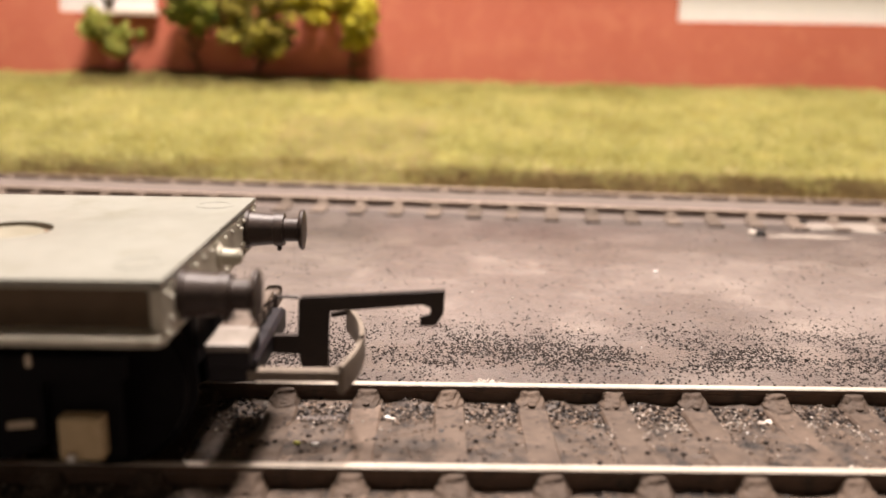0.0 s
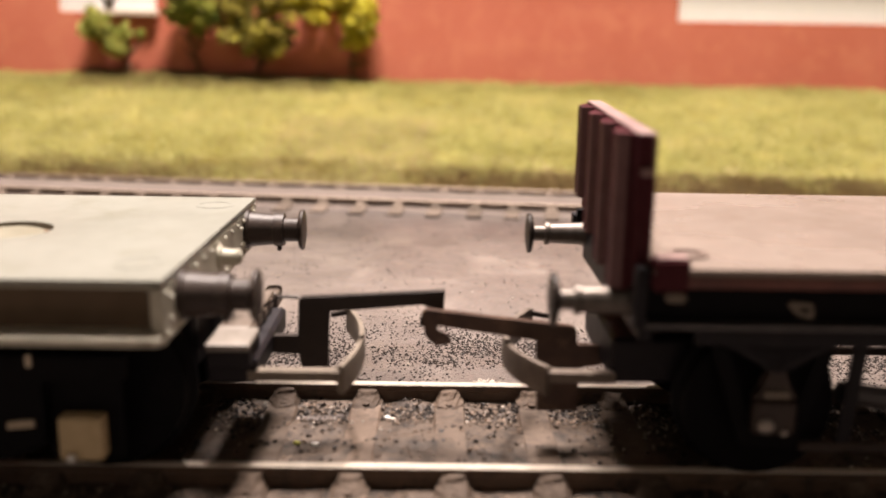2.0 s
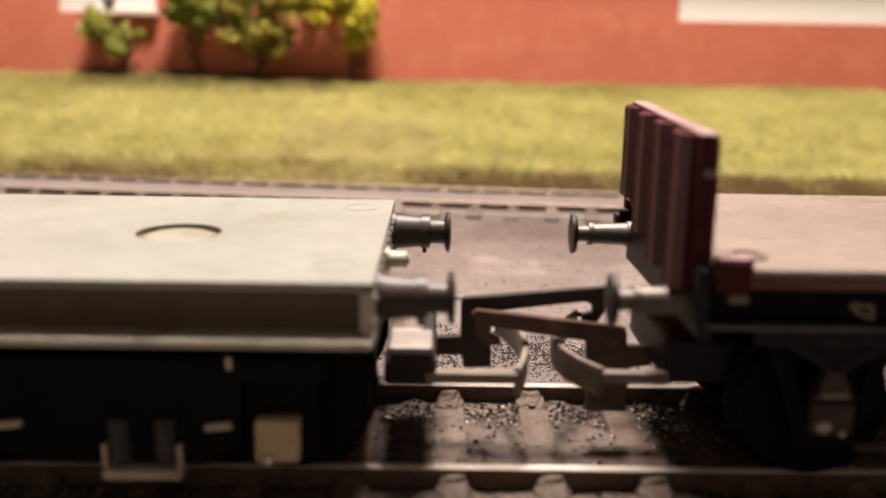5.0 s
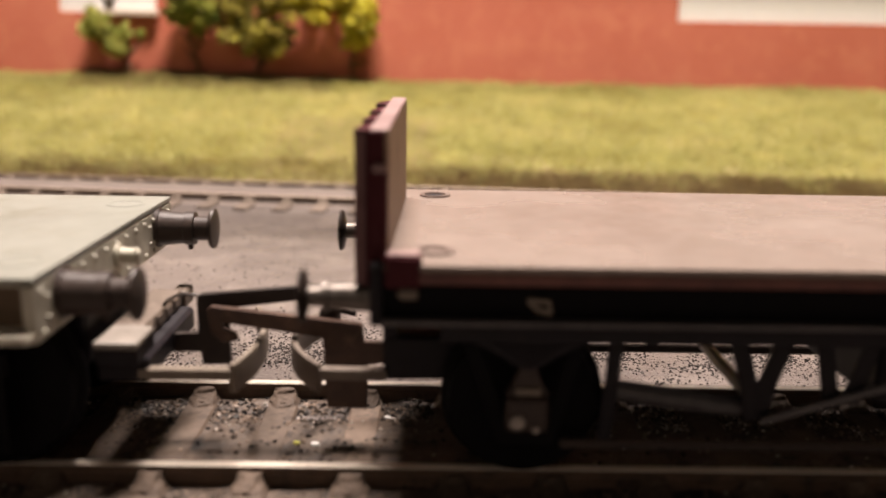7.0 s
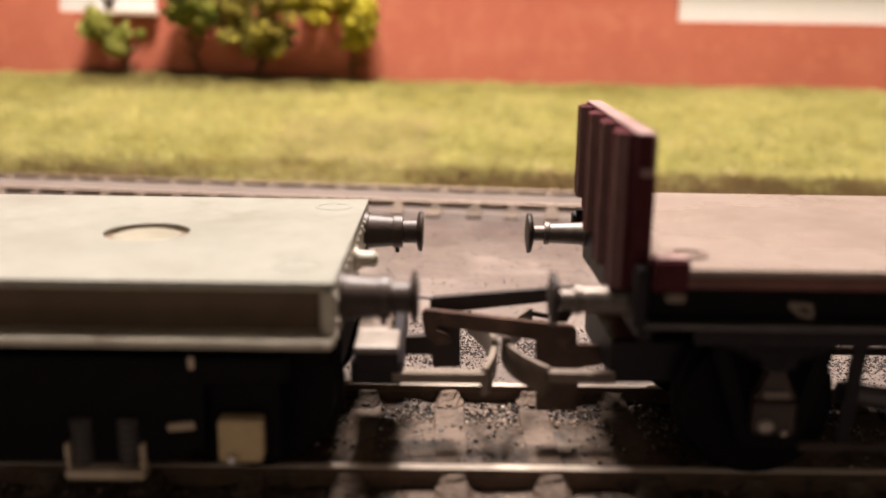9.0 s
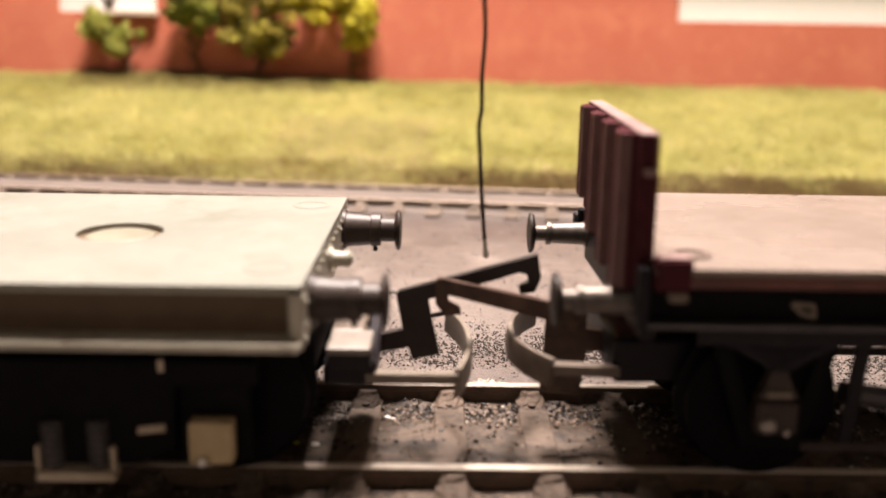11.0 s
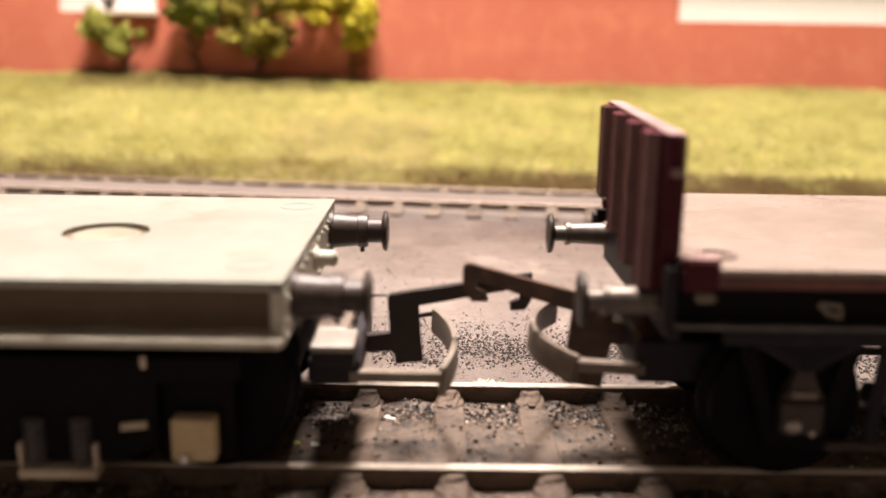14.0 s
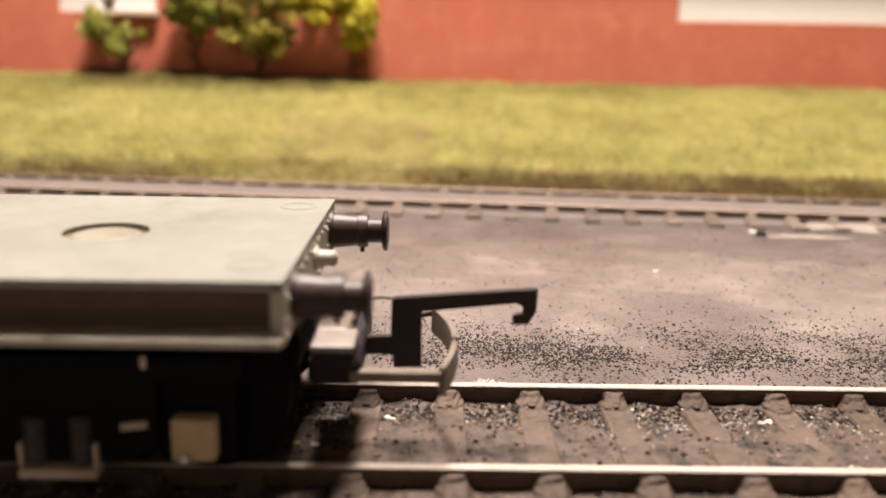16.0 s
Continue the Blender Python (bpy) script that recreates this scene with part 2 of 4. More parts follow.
# ---- mesh helpers (millimetres in, metres out) ----
def mesh_of(name, bm, mat, smooth=False):
    for v in bm.verts:
        v.co *= MM
    bmesh.ops.recalc_face_normals(bm, faces=bm.faces)
    me = bpy.data.meshes.new(name)
    bm.to_mesh(me)
    bm.free()
    me.materials.append(mat)
    if smooth:
        me.shade_smooth()
        me.set_sharp_from_angle(angle=radians(40))
    return me


def part(name, bm, mat, parent, label="", at=(0, 0, 0), smooth=False):
    ob = new(name, mesh_of(name, bm, mat, smooth))
    ob.parent = parent
    ob.location = Vector(at) * MM
    if label:
        tagged(ob, label)
    return ob


def thing(name, label, category, at=(0, 0, 0), group="", kind=""):
    ob = new(name)
    ob.empty_display_size = 0.002
    ob.location = Vector(at) * MM
    return tagged(ob, label, category, group, kind)


def box(bm, x0, x1, y0, y1, z0, z1, bevel=0.12, seg=1):
    r = bmesh.ops.create_cube(bm, size=1)
    vs = r["verts"]
    for v in vs:
        v.co = Vector(((x0 + x1) / 2 + v.co.x * (x1 - x0), (y0 + y1) / 2 + v.co.y * (y1 - y0), (z0 + z1) / 2 + v.co.z * (z1 - z0)))
    if bevel:
        es = list({e for v in vs for e in v.link_edges})
        bmesh.ops.bevel(bm, geom=es, offset=min(bevel, 0.45 * min(x1 - x0, y1 - y0, z1 - z0)), segments=seg, affect="EDGES", profile=0.5)
    return bm


def lathe(bm, start, axis, profile, n=20, caps=True):
    """Rings of (distance along the axis, radius) round an axis."""
    a = Vector(axis).normalized()
    u = a.orthogonal().normalized()
    w = a.cross(u)
    o = Vector(start)
    rings = []
    for d, r in profile:
        rings.append([bm.verts.new(o + a * d + (u * math.cos(2 * math.pi * k / n) + w * math.sin(2 * math.pi * k / n)) * r) for k in range(n)])
    for p, q in zip(rings, rings[1:]):
        for k in range(n):
            bm.faces.new((p[k], p[(k + 1) % n], q[(k + 1) % n], q[k]))
    if caps:
        bm.faces.new(rings[0])
        bm.faces.new(rings[-1])
    return bm


def prism(bm, outline, y0, y1, bevel=0.08):
    """A plate with an outline in x and z, from y0 to y1."""
    lo = [bm.verts.new((x, y0, z)) for x, z in outline]
    hi = [bm.verts.new((x, y1, z)) for x, z in outline]
    n = len(outline)
    f = [bm.faces.new(lo), bm.faces.new(hi[::-1])]
    for k in range(n):
        f.append(bm.faces.new((lo[k], hi[k], hi[(k + 1) % n], lo[(k + 1) % n])))
    if bevel:
        bmesh.ops.bevel(bm, geom=list({e for q in f for e in q.edges}), offset=bevel, segments=1, affect="EDGES", profile=0.5)
    return bm


def strap(bm, path, width, thick, up=(0, 0, 1)):
    """A flat bar along a path of points: width along up, thick across."""
    pts = [Vector(p) for p in path]
    rows = []
    for k, p in enumerate(pts):
        d = (pts[min(k + 1, len(pts) - 1)] - pts[max(k - 1, 0)]).normalized()
        u = Vector(up)
        u = (u - d * u.dot(d)).normalized()
        s = d.cross(u)
        c = 0.25
        ring = []
        for a, b in ((-1, -1 + c), (-1 + c, -1), (1 - c, -1), (1, -1 + c), (1, 1 - c), (1 - c, 1), (-1 + c, 1), (-1, 1 - c)):
            ring.append(bm.verts.new(p + s * (a * thick / 2) + u * (b * width / 2)))
        rows.append(ring)
    for p, q in zip(rows, rows[1:]):
        for k in range(8):
            bm.faces.new((p[k], p[(k + 1) % 8], q[(k + 1) % 8], q[k]))
    bm.faces.new(rows[0])
    bm.faces.new(rows[-1][::-1])
    return bm


def rod(bm, a, b, r, n=10):
    d = Vector(b) - Vector(a)
    return lathe(bm, a, d, [(0, r), (d.length, r)], n)


def wave(x, y, s, seed=0.0):
    return noise.noise(Vector((x / s, y / s, seed)))


# ---- the setting ----
def build_room():
    m = 1000.0
    def slab(name, x0, x1, y0, y1, z0, z1, mat, label, cat):
        ob = new(name, mesh_of(name, box(bmesh.new(), x0, x1, y0, y1, z0, z1, 0), mat))
        return tagged(ob, label, cat, kind="structure")
    slab("floor", -1.6 * m, 1.6 * m, -1.4 * m, 1.6 * m, -1.0 * m, -0.95 * m, ROOM_FLOOR, "plain brown floor of the closed room", "floor")
    slab("ceiling", -1.6 * m, 1.6 * m, -1.4 * m, 1.6 * m, 1.40 * m, 1.45 * m, ROOM_PAINT, "plain pale painted ceiling of the room", "ceiling")
    slab("wall_south", -1.6 * m, 1.6 * m, -1.45 * m, -1.4 * m, -0.95 * m, 1.40 * m, ROOM_PAINT, "plain pale painted wall of the room", "wall")
    slab("wall_north", -1.6 * m, 1.6 * m, 1.6 * m, 1.65 * m, -0.95 * m, 1.40 * m, ROOM_PAINT, "plain pale painted wall of the room", "wall")
    slab("wall_west", -1.65 * m, -1.6 * m, -1.4 * m, 1.6 * m, -0.95 * m, 1.40 * m, ROOM_PAINT, "plain pale painted wall of the room", "wall")
    slab("wall_east", 1.6 * m, 1.65 * m, -1.4 * m, 1.6 * m, -0.95 * m, 1.40 * m, ROOM_PAINT, "plain pale painted wall of the room", "wall")
    slab("baseboard", -900, 900, -45, 640, -950, -6, BOARD, "plywood bench that carries the model railway", "baseboard")


FAR_SLOPE = math.atan2(106.0 - 125.2, 85.7 + 90.7)


def far_line(x):
    """The inner side of the far track's nearer rail."""
    return 115.6 + math.tan(FAR_SLOPE) * x


def bank_height(x, y):
    """The grass bank: it starts behind the far track and rises to the house."""
    foot = far_line(x) + 19.5
    k = (y - foot) / (275 - foot)
    rise = 16.6 * min(1.0, max(0.0, k)) ** 0.9 - 1.9
    rise += max(0.0, -x) * 0.009 * min(1.0, max(0.0, k))
    return rise + 0.9 * wave(x, y, 22, 3) * min(1, max(0, k * 4)) + 1.0 * wave(x, y, 8, 5) * min(1, max(0, k * 6))


def ground_height(x, y):
    z = -2.05 + 0.10 * wave(x, y, 6, 1) + 0.10 * wave(x, y, 2.2, 2)
    if 19 < y < 110:
        z += 0.55 * math.sin(math.pi * (y - 19) / 91) ** 2
    if y > 17.2:
        z += 0.72 * min(1, (y - 17.2) / 0.8) * min(1, max(0, (34 - y) / 9))
    if y < -4:
        z -= 0.5 * min(1, (-4 - y) / 8)
    return z


def sheet(x0, x1, y0, y1, step, height):
    bm = bmesh.new()
    nx, ny = int((x1 - x0) / step), int((y1 - y0) / step)
    grid = [[bm.verts.new((x0 + (x1 - x0) * i / nx, y0 + (y1 - y0) * j / ny, 0)) for i in range(nx + 1)] for j in range(ny + 1)]
    for row in grid:
        for v in row:
            v.co.z = height(v.co.x, v.co.y)
    for j in range(ny):
        for i in range(nx):
            bm.faces.new((grid[j][i], grid[j][i + 1], grid[j + 1][i + 1], grid[j + 1][i]))
    return bm


def bed_height(x, y):
    """Brown dust between the near track's sleepers: nearly level with them, with hollows along the rails."""
    hollow = math.exp(-((y - 13.2) / 1.3) ** 2) + 0.45 * math.exp(-((y + 2.2) / 2.4) ** 2)
    heap = math.exp(-((y - 15.6) / 0.8) ** 2)
    z = -1.60 - 0.55 * hollow * (0.75 + 0.5 * wave(x, y, 4, 12)) + 0.20 * wave(x, y, 3.0, 6) + 0.12 * wave(x, y, 1.1, 7) + heap * (0.05 + 0.5 * wave(x, y, 2.6, 14))
    edge = max(0.0, y - 20.5, -6.0 - y)
    return z - 0.25 * edge


def build_ground():
    ob = new("track_bed", mesh_of("track_bed", sheet(-200, 220, -4, 21, 1.5, lambda x, y: -1.02 + 0.12 * wave(x, y, 3, 15) - 0.4 * max(0, 0.3 - y)), FAR_BED, True))
    ob.location, ob.rotation_euler = (0, 115.6 * MM, 0), (0, 0, FAR_SLOPE)
    tagged(ob, "dusty ash bed of the far track", "track bed", kind="structure")
    ob = new("track_bed", mesh_of("track_bed", sheet(-60, 75, -9, 24, 0.45, bed_height), DUST, True))
    tagged(ob, "brown dusty bed between the sleepers of the near track", "track bed", kind="structure")
    bm = sheet(-180, 200, -44, 150, 1.0, ground_height)
    ob = new("ground", mesh_of("ground", bm, ASH, True))
    tagged(ob, "dusty dark ash ground between the model tracks", "ground", kind="structure")
    bm = sheet(-420, 420, 100, 330, 2.5, lambda x, y: bank_height(x, y) if y > far_line(x) + 18 else -6.0)
    ob = new("grass_bank", mesh_of("grass_bank", bm, EARTH, True))
    tagged(ob, "earth bank under the yellow-green model grass", "bank", kind="structure")


# ---- near and far track ----
PITCH = 7.62


def rail_mesh(x0, x1, head_mat, web_mat):
    """A bullhead rail along x: head, web and foot, the head bright."""
    prof = [(-0.75, -2.2), (0.75, -2.2), (0.75, -1.9), (0.25, -1.7), (0.25, -0.75), (0.42, -0.62), (0.42, -0.12), (0.30, 0.0), (-0.30, 0.0), (-0.42, -0.12), (-0.42, -0.62), (-0.25, -0.75), (-0.25, -1.7), (-0.75, -1.9)]
    bm = bmesh.new()
    n = 24
    rows = [[bm.verts.new((x0 + (x1 - x0) * k / n, y, z)) for y, z in prof] for k in range(n + 1)]
    for p, q in zip(rows, rows[1:]):
        for k in range(len(prof)):
            bm.faces.new((p[k], p[(k + 1) % len(prof)], q[(k + 1) % len(prof)], q[k]))
    bm.faces.new(rows[0])
    bm.faces.new(rows[-1])
    me = mesh_of("rail", bm, web_mat)
    me.materials.append(head_mat)
    for f in me.polygons:
        if f.center.z > -0.20 * MM:
            f.material_index = 1
    return me


def chair_mesh(mat, seed):
    """A dusty rail chair with two bolts, a little different for each seed."""
    bm = bmesh.new()
    rings = []
    for hx, hy, z in ((1.5, 2.8, -1.56), (1.36, 2.45, -1.34), (1.18, 1.75, -1.1), (1.06, 1.2, -0.82), (0.98, 0.9, -0.52), (0.78, 0.62, -0.42)):
        ring = []
        for k in range(14):
            a = 2 * math.pi * k / 14
            q = 1 + 0.26 * wave(math.cos(a) * 2, math.sin(a) * 2, 1.0, z * 3 + seed * 9.1)
            ring.append(bm.verts.new((math.copysign(abs(math.cos(a)) ** 0.7, math.cos(a)) * hx * q, math.copysign(abs(math.sin(a)) ** 0.7, math.sin(a)) * hy * q, z + 0.12 * wave(math.cos(a), math.sin(a), 0.6, 4 + z + seed * 5.3))))
        rings.append(ring)
    for p, q in zip(rings, rings[1:]):
        for k in range(14):
            bm.faces.new((p[k], p[(k + 1) % 14], q[(k + 1) % 14], q[k]))
    bm.faces.new(rings[0])
    bm.faces.new(rings[-1])
    for y in (-2.0, 2.0):
        lathe(bm, (0, y, -1.4), (0, 0, 1), [(0, 0.40), (0.22, 0.36), (0.3, 0.2)], 9)
    return mesh_of("chair", bm, mat)


def build_track(name, label, at, turn, x0, x1, offset, head, web, chair_mat, sleeper_mat):
    track = thing(name, label, "track", at)
    track.rotation_euler = (0, 0, turn)
    me = rail_mesh(x0, x1, head, web)
    for y in (0.0, 16.9):
        r = new("rail", me)
        r.parent, r.location = track, (0, y * MM, 0)
        tagged(r, "steel rail with a worn bright head")
    rng = random.Random(4)
    sl = mesh_of("sleeper", box(bmesh.new(), -1.45, 1.45, -7.2, 24.1, -3.0, -1.5, 0.2), sleeper_mat)
    chairs = [chair_mesh(chair_mat, k) for k in range(6)]
    k0, k1 = math.ceil((x0 - offset) / PITCH), math.floor((x1 - offset) / PITCH)
    for k in range(k0, k1 + 1):
        s = new("sleeper", sl)
        s.parent = track
        s.location = ((offset + k * PITCH + rng.uniform(-0.12, 0.12)) * MM, 0, rng.uniform(-0.05, 0.05) * MM)
        s.rotation_euler = (0, 0, rng.uniform(-0.008, 0.008))
        for y in (0.0, 16.9):
            c = new("chair", rng.choice(chairs))
            c.parent, c.location = s, (0, y * MM, 0)
    return track


# ---- house, shrubs ----
def build_house():
    house = thing("house", "red brick model house with white windows behind the grass", "house", (0, 276, 0))
    bm = bmesh.new()
    zs = [8, 38.6, 56, 66]
    # Unseen white upper part, added to brighten reflections in ash and decks.
    upper = bmesh.new()
    holes = [(-136, -101), (87, 190)]
    xs = [-300, -136, -101, 87, 190, 300]
    for i in range(5):
        for j in range(3):
            if j == 1 and (xs[i], xs[i + 1]) in holes:
                continue
            if j == 0:
                box(bm, xs[i], xs[i + 1], 0, 5, zs[0], zs[1], 0)
            elif j == 1:
                box(bm, xs[i], xs[i + 1], 0, 5, zs[1], 52, 0)
                box(upper, xs[i], xs[i + 1], 0, 5, 52, zs[2], 0)
            else:
                box(upper, xs[i], xs[i + 1], 0, 5, zs[2], zs[3], 0)
    bmesh.ops.remove_doubles(bm, verts=bm.verts, dist=0.001)
    part("wall", bm, BRICK, house, "red brick wall, slightly mottled")
    bmesh.ops.remove_doubles(upper, verts=upper.verts, dist=0.001)
    part("upper_wall_reflector", upper, WHITE, house, "unseen white upper wall added as a reflector")
    part("roof", prism(bmesh.new(), [(-306, 66), (306, 66), (300, 69), (-300, 69)], -6, 60, 0.3), BOARD, house, "plain overhanging roof")
    for (x0, x1), wide in zip(holes, (False, True)):
        w = thing("window", "white painted window in the brick wall", "", (0, 0, 0))
        w.parent = house
        fr = bmesh.new()
        t = 3.2
        box(fr, x0, x1, 0.8, 3.4, 38.6, 38.6 + t, 0.2)
        box(fr, x0, x1, 0.8, 3.4, 56 - t, 56, 0.2)
        box(fr, x0, x0 + t, 0.8, 3.4, 38.6 + t, 56 - t, 0.2)
        box(fr, x1 - t, x1, 0.8, 3.4, 38.6 + t, 56 - t, 0.2)
        part("frame", fr, WHITE, w, "white window frame")
        part("pane", box(bmesh.new(), x0 + t, x1 - t, 0.85, 2.6, 38.6 + t, 56 - t, 0), WHITE, w, "whitened window pane")
    for x in (-300, 294):
        part("side_wall", box(bmesh.new(), x, x + 6, 5.1, 55, 8, 66, 0), BRICK, house, "red brick side wall")
    part("back_wall", box(bmesh.new(), -293.9, 293.9, 50, 55, 8, 65.9, 0), BRICK, house, "red brick back wall")
    part("sill", box(bmesh.new(), -124, -100, -4.0, 1.0, 37.6, 39.6, 0.3), BEIGE, house, "beige sill")


def build_pot():
    pot = thing("flower_pot", "small dark round pot on the window sill", "pot", (-117, 273.4, 39.6))
    part("pot_body", lathe(bmesh.new(), (0, 0, 0), (0, 0, 1), [(0, 1.4), (0.2, 1.5), (3.0, 2.0), (3.4, 2.2), (4.0, 2.2)], 20), DARK_GLASS, pot, smooth=True)


def leaf_cloud(centre, size, count, rng, leaf):
    """Many small leaves in an uneven clump; returns points and faces in metres."""
    pts, faces = [], []
    lobes = [(Vector(centre) + Vector((rng.gauss(0, size[0] * 0.42), rng.gauss(0, size[1] * 0.3), rng.gauss(0, size[2] * 0.36))), rng.uniform(0.10, 0.36)) for _ in range(34)]
    for _ in range(count):
        c, s = rng.choice(lobes)
        d = Vector((rng.gauss(0, 1), rng.gauss(0, 1), rng.gauss(0, 1))).normalized() * (rng.random() ** 0.4)
        p = c + Vector((d.x * size[0] * s, d.y * size[1] * s, d.z * size[2] * s))
        q = Euler((rng.uniform(0, 6.3), rng.uniform(0, 6.3), rng.uniform(0, 6.3))).to_matrix()
        l = leaf * rng.uniform(0.6, 1.4)
        base = len(pts)
        for v in ((-0.5, -0.4, 0), (0.5, -0.4, 0.1), (0.6, 0.3, 0), (0, 0.7, 0.12), (-0.6, 0.3, 0)):
            pts.append(tuple((p + q @ Vector(v) * l) * MM))
        faces.append(tuple(range(base, base + 5)))
    return pts, faces


def build_shrub(x, z_low, clumps, mat, label, seed, stems):
    rng = random.Random(seed)
    shrub = thing("shrub", label, "shrub", (x, 271, 0), group="shrubs at the wall")
    for sx, top in stems:
        bm = bmesh.new()
        z0 = bank_height(x + sx, 272) - 1
        path = [(sx + rng.uniform(-1, 1) * k * 0.6, 3 + rng.uniform(-0.8, 0.8), z0 + (top - z0) * k / 5) for k in range(6)]
        for a, b in zip(path, path[1:]):
            k = (a[2] - z0) / (top - z0)
            rod(bm, a, b, 0.8 - 0.4 * k, 7)
        for _ in range(4):
            z = z0 + (top - z0) * rng.uniform(0.4, 0.95)
            rod(bm, (sx, 3, z), (sx + rng.uniform(-6, 6), rng.uniform(-2, 6), z + rng.uniform(2, 6)), 0.35, 5)
        part("stem", bm, STEM, shrub, "thin brown stem")
    pts, faces = [], []
    for c, size, count in clumps:
        p, f = leaf_cloud(c, size, count, rng, 1.6)
        b = len(pts)
        pts += p
        faces += [tuple(i + b for i in q) for q in f]
    me = bpy.data.meshes.new("crown")
    me.from_pydata(pts, [], faces)
    me.materials.append(mat)
    ob = new("crown", me)
    ob.parent = shrub
    return shrub


def build_grass():
    """Static grass: upright fibres on the bank, a drier and darker fringe beside the track."""
    rng = np.random.default_rng(7)
    def fibres(name, count, x_range, depth, length, mat, label, lean, at_wall=False):
        xs = rng.uniform(*x_range, count)
        ks = rng.uniform(*depth, count)
        pts = np.zeros((count * 3, 3))
        for i in range(count):
            x = xs[i]
            k = ks[i]
            if name == "grass":
                bare = 19 * min(1, max(0, (x + 6) / 10)) * min(1, max(0, (118 - x) / 14)) + 9 * math.exp(-((x + 76) / 14) ** 2)
                if k < bare * (0.5 + 1.3 * wave(x, 0, 11, 21) + 0.8 * wave(x, 0, 4, 22) + 0.5 * rng.random()):
                    k += 30
            y = 275 - k ** 2 / 14 if at_wall else far_line(x) + 18.5 + k
            if y > 275:
                y = 275 - rng.uniform(0, 30)
            z = bank_height(x, y) - 0.2
            a, h = rng.uniform(0, 6.28), length * rng.uniform(0.55, 1.25)
            w = rng.uniform(0.10, 0.20)
            dx, dy = rng.normal(0, lean, 2) * h
            c, s = math.cos(a) * w, math.sin(a) * w
            pts[3 * i] = (x - c, y - s, z)
            pts[3 * i + 1] = (x + c, y + s, z)
            pts[3 * i + 2] = (x + dx, y + dy, z + h)
        me = bpy.data.meshes.new(name)
        me.from_pydata((pts * MM).tolist(), [], np.arange(count * 3).reshape(-1, 3).tolist())
        me.materials.append(mat)
        tagged(new(name, me), label, "grass", kind="stuff")
    fibres("grass", 210000, (-190, 215), (2, 155), 2.6, GRASS, "yellow-green static grass fibres on the bank", 0.8)
    fibres("grass_fringe", 30000, (-150, 190), (-0.8, 20), 2.0, DRY_GRASS, "dry brownish grass fringe beside the far track", 0.8)
    fibres("dry_patch", 9000, (-44, 0), (0, 70), 2.2, TAN_GRASS, "pale dry tan patch in the grass", 0.8)
    fibres("grass_fringe", 15000, (-6, 114), (-1.0, 17), 2.0, DARK_FIBRE, "dark brown grass edge beside the far track", 0.8)
    fibres("grass_fringe", 7000, (-100, -52), (-1.0, 12), 2.0, DARK_FIBRE, "dark brown grass edge beside the far track", 0.8)
    # Darker brown fibres on the grass along the wall.
    fibres("dark_tufts", 12000, (-126, -38), (0, 20), 3.0, DARK_FIBRE, "dark brown tufts under the shrubs at the wall", 0.9, True)


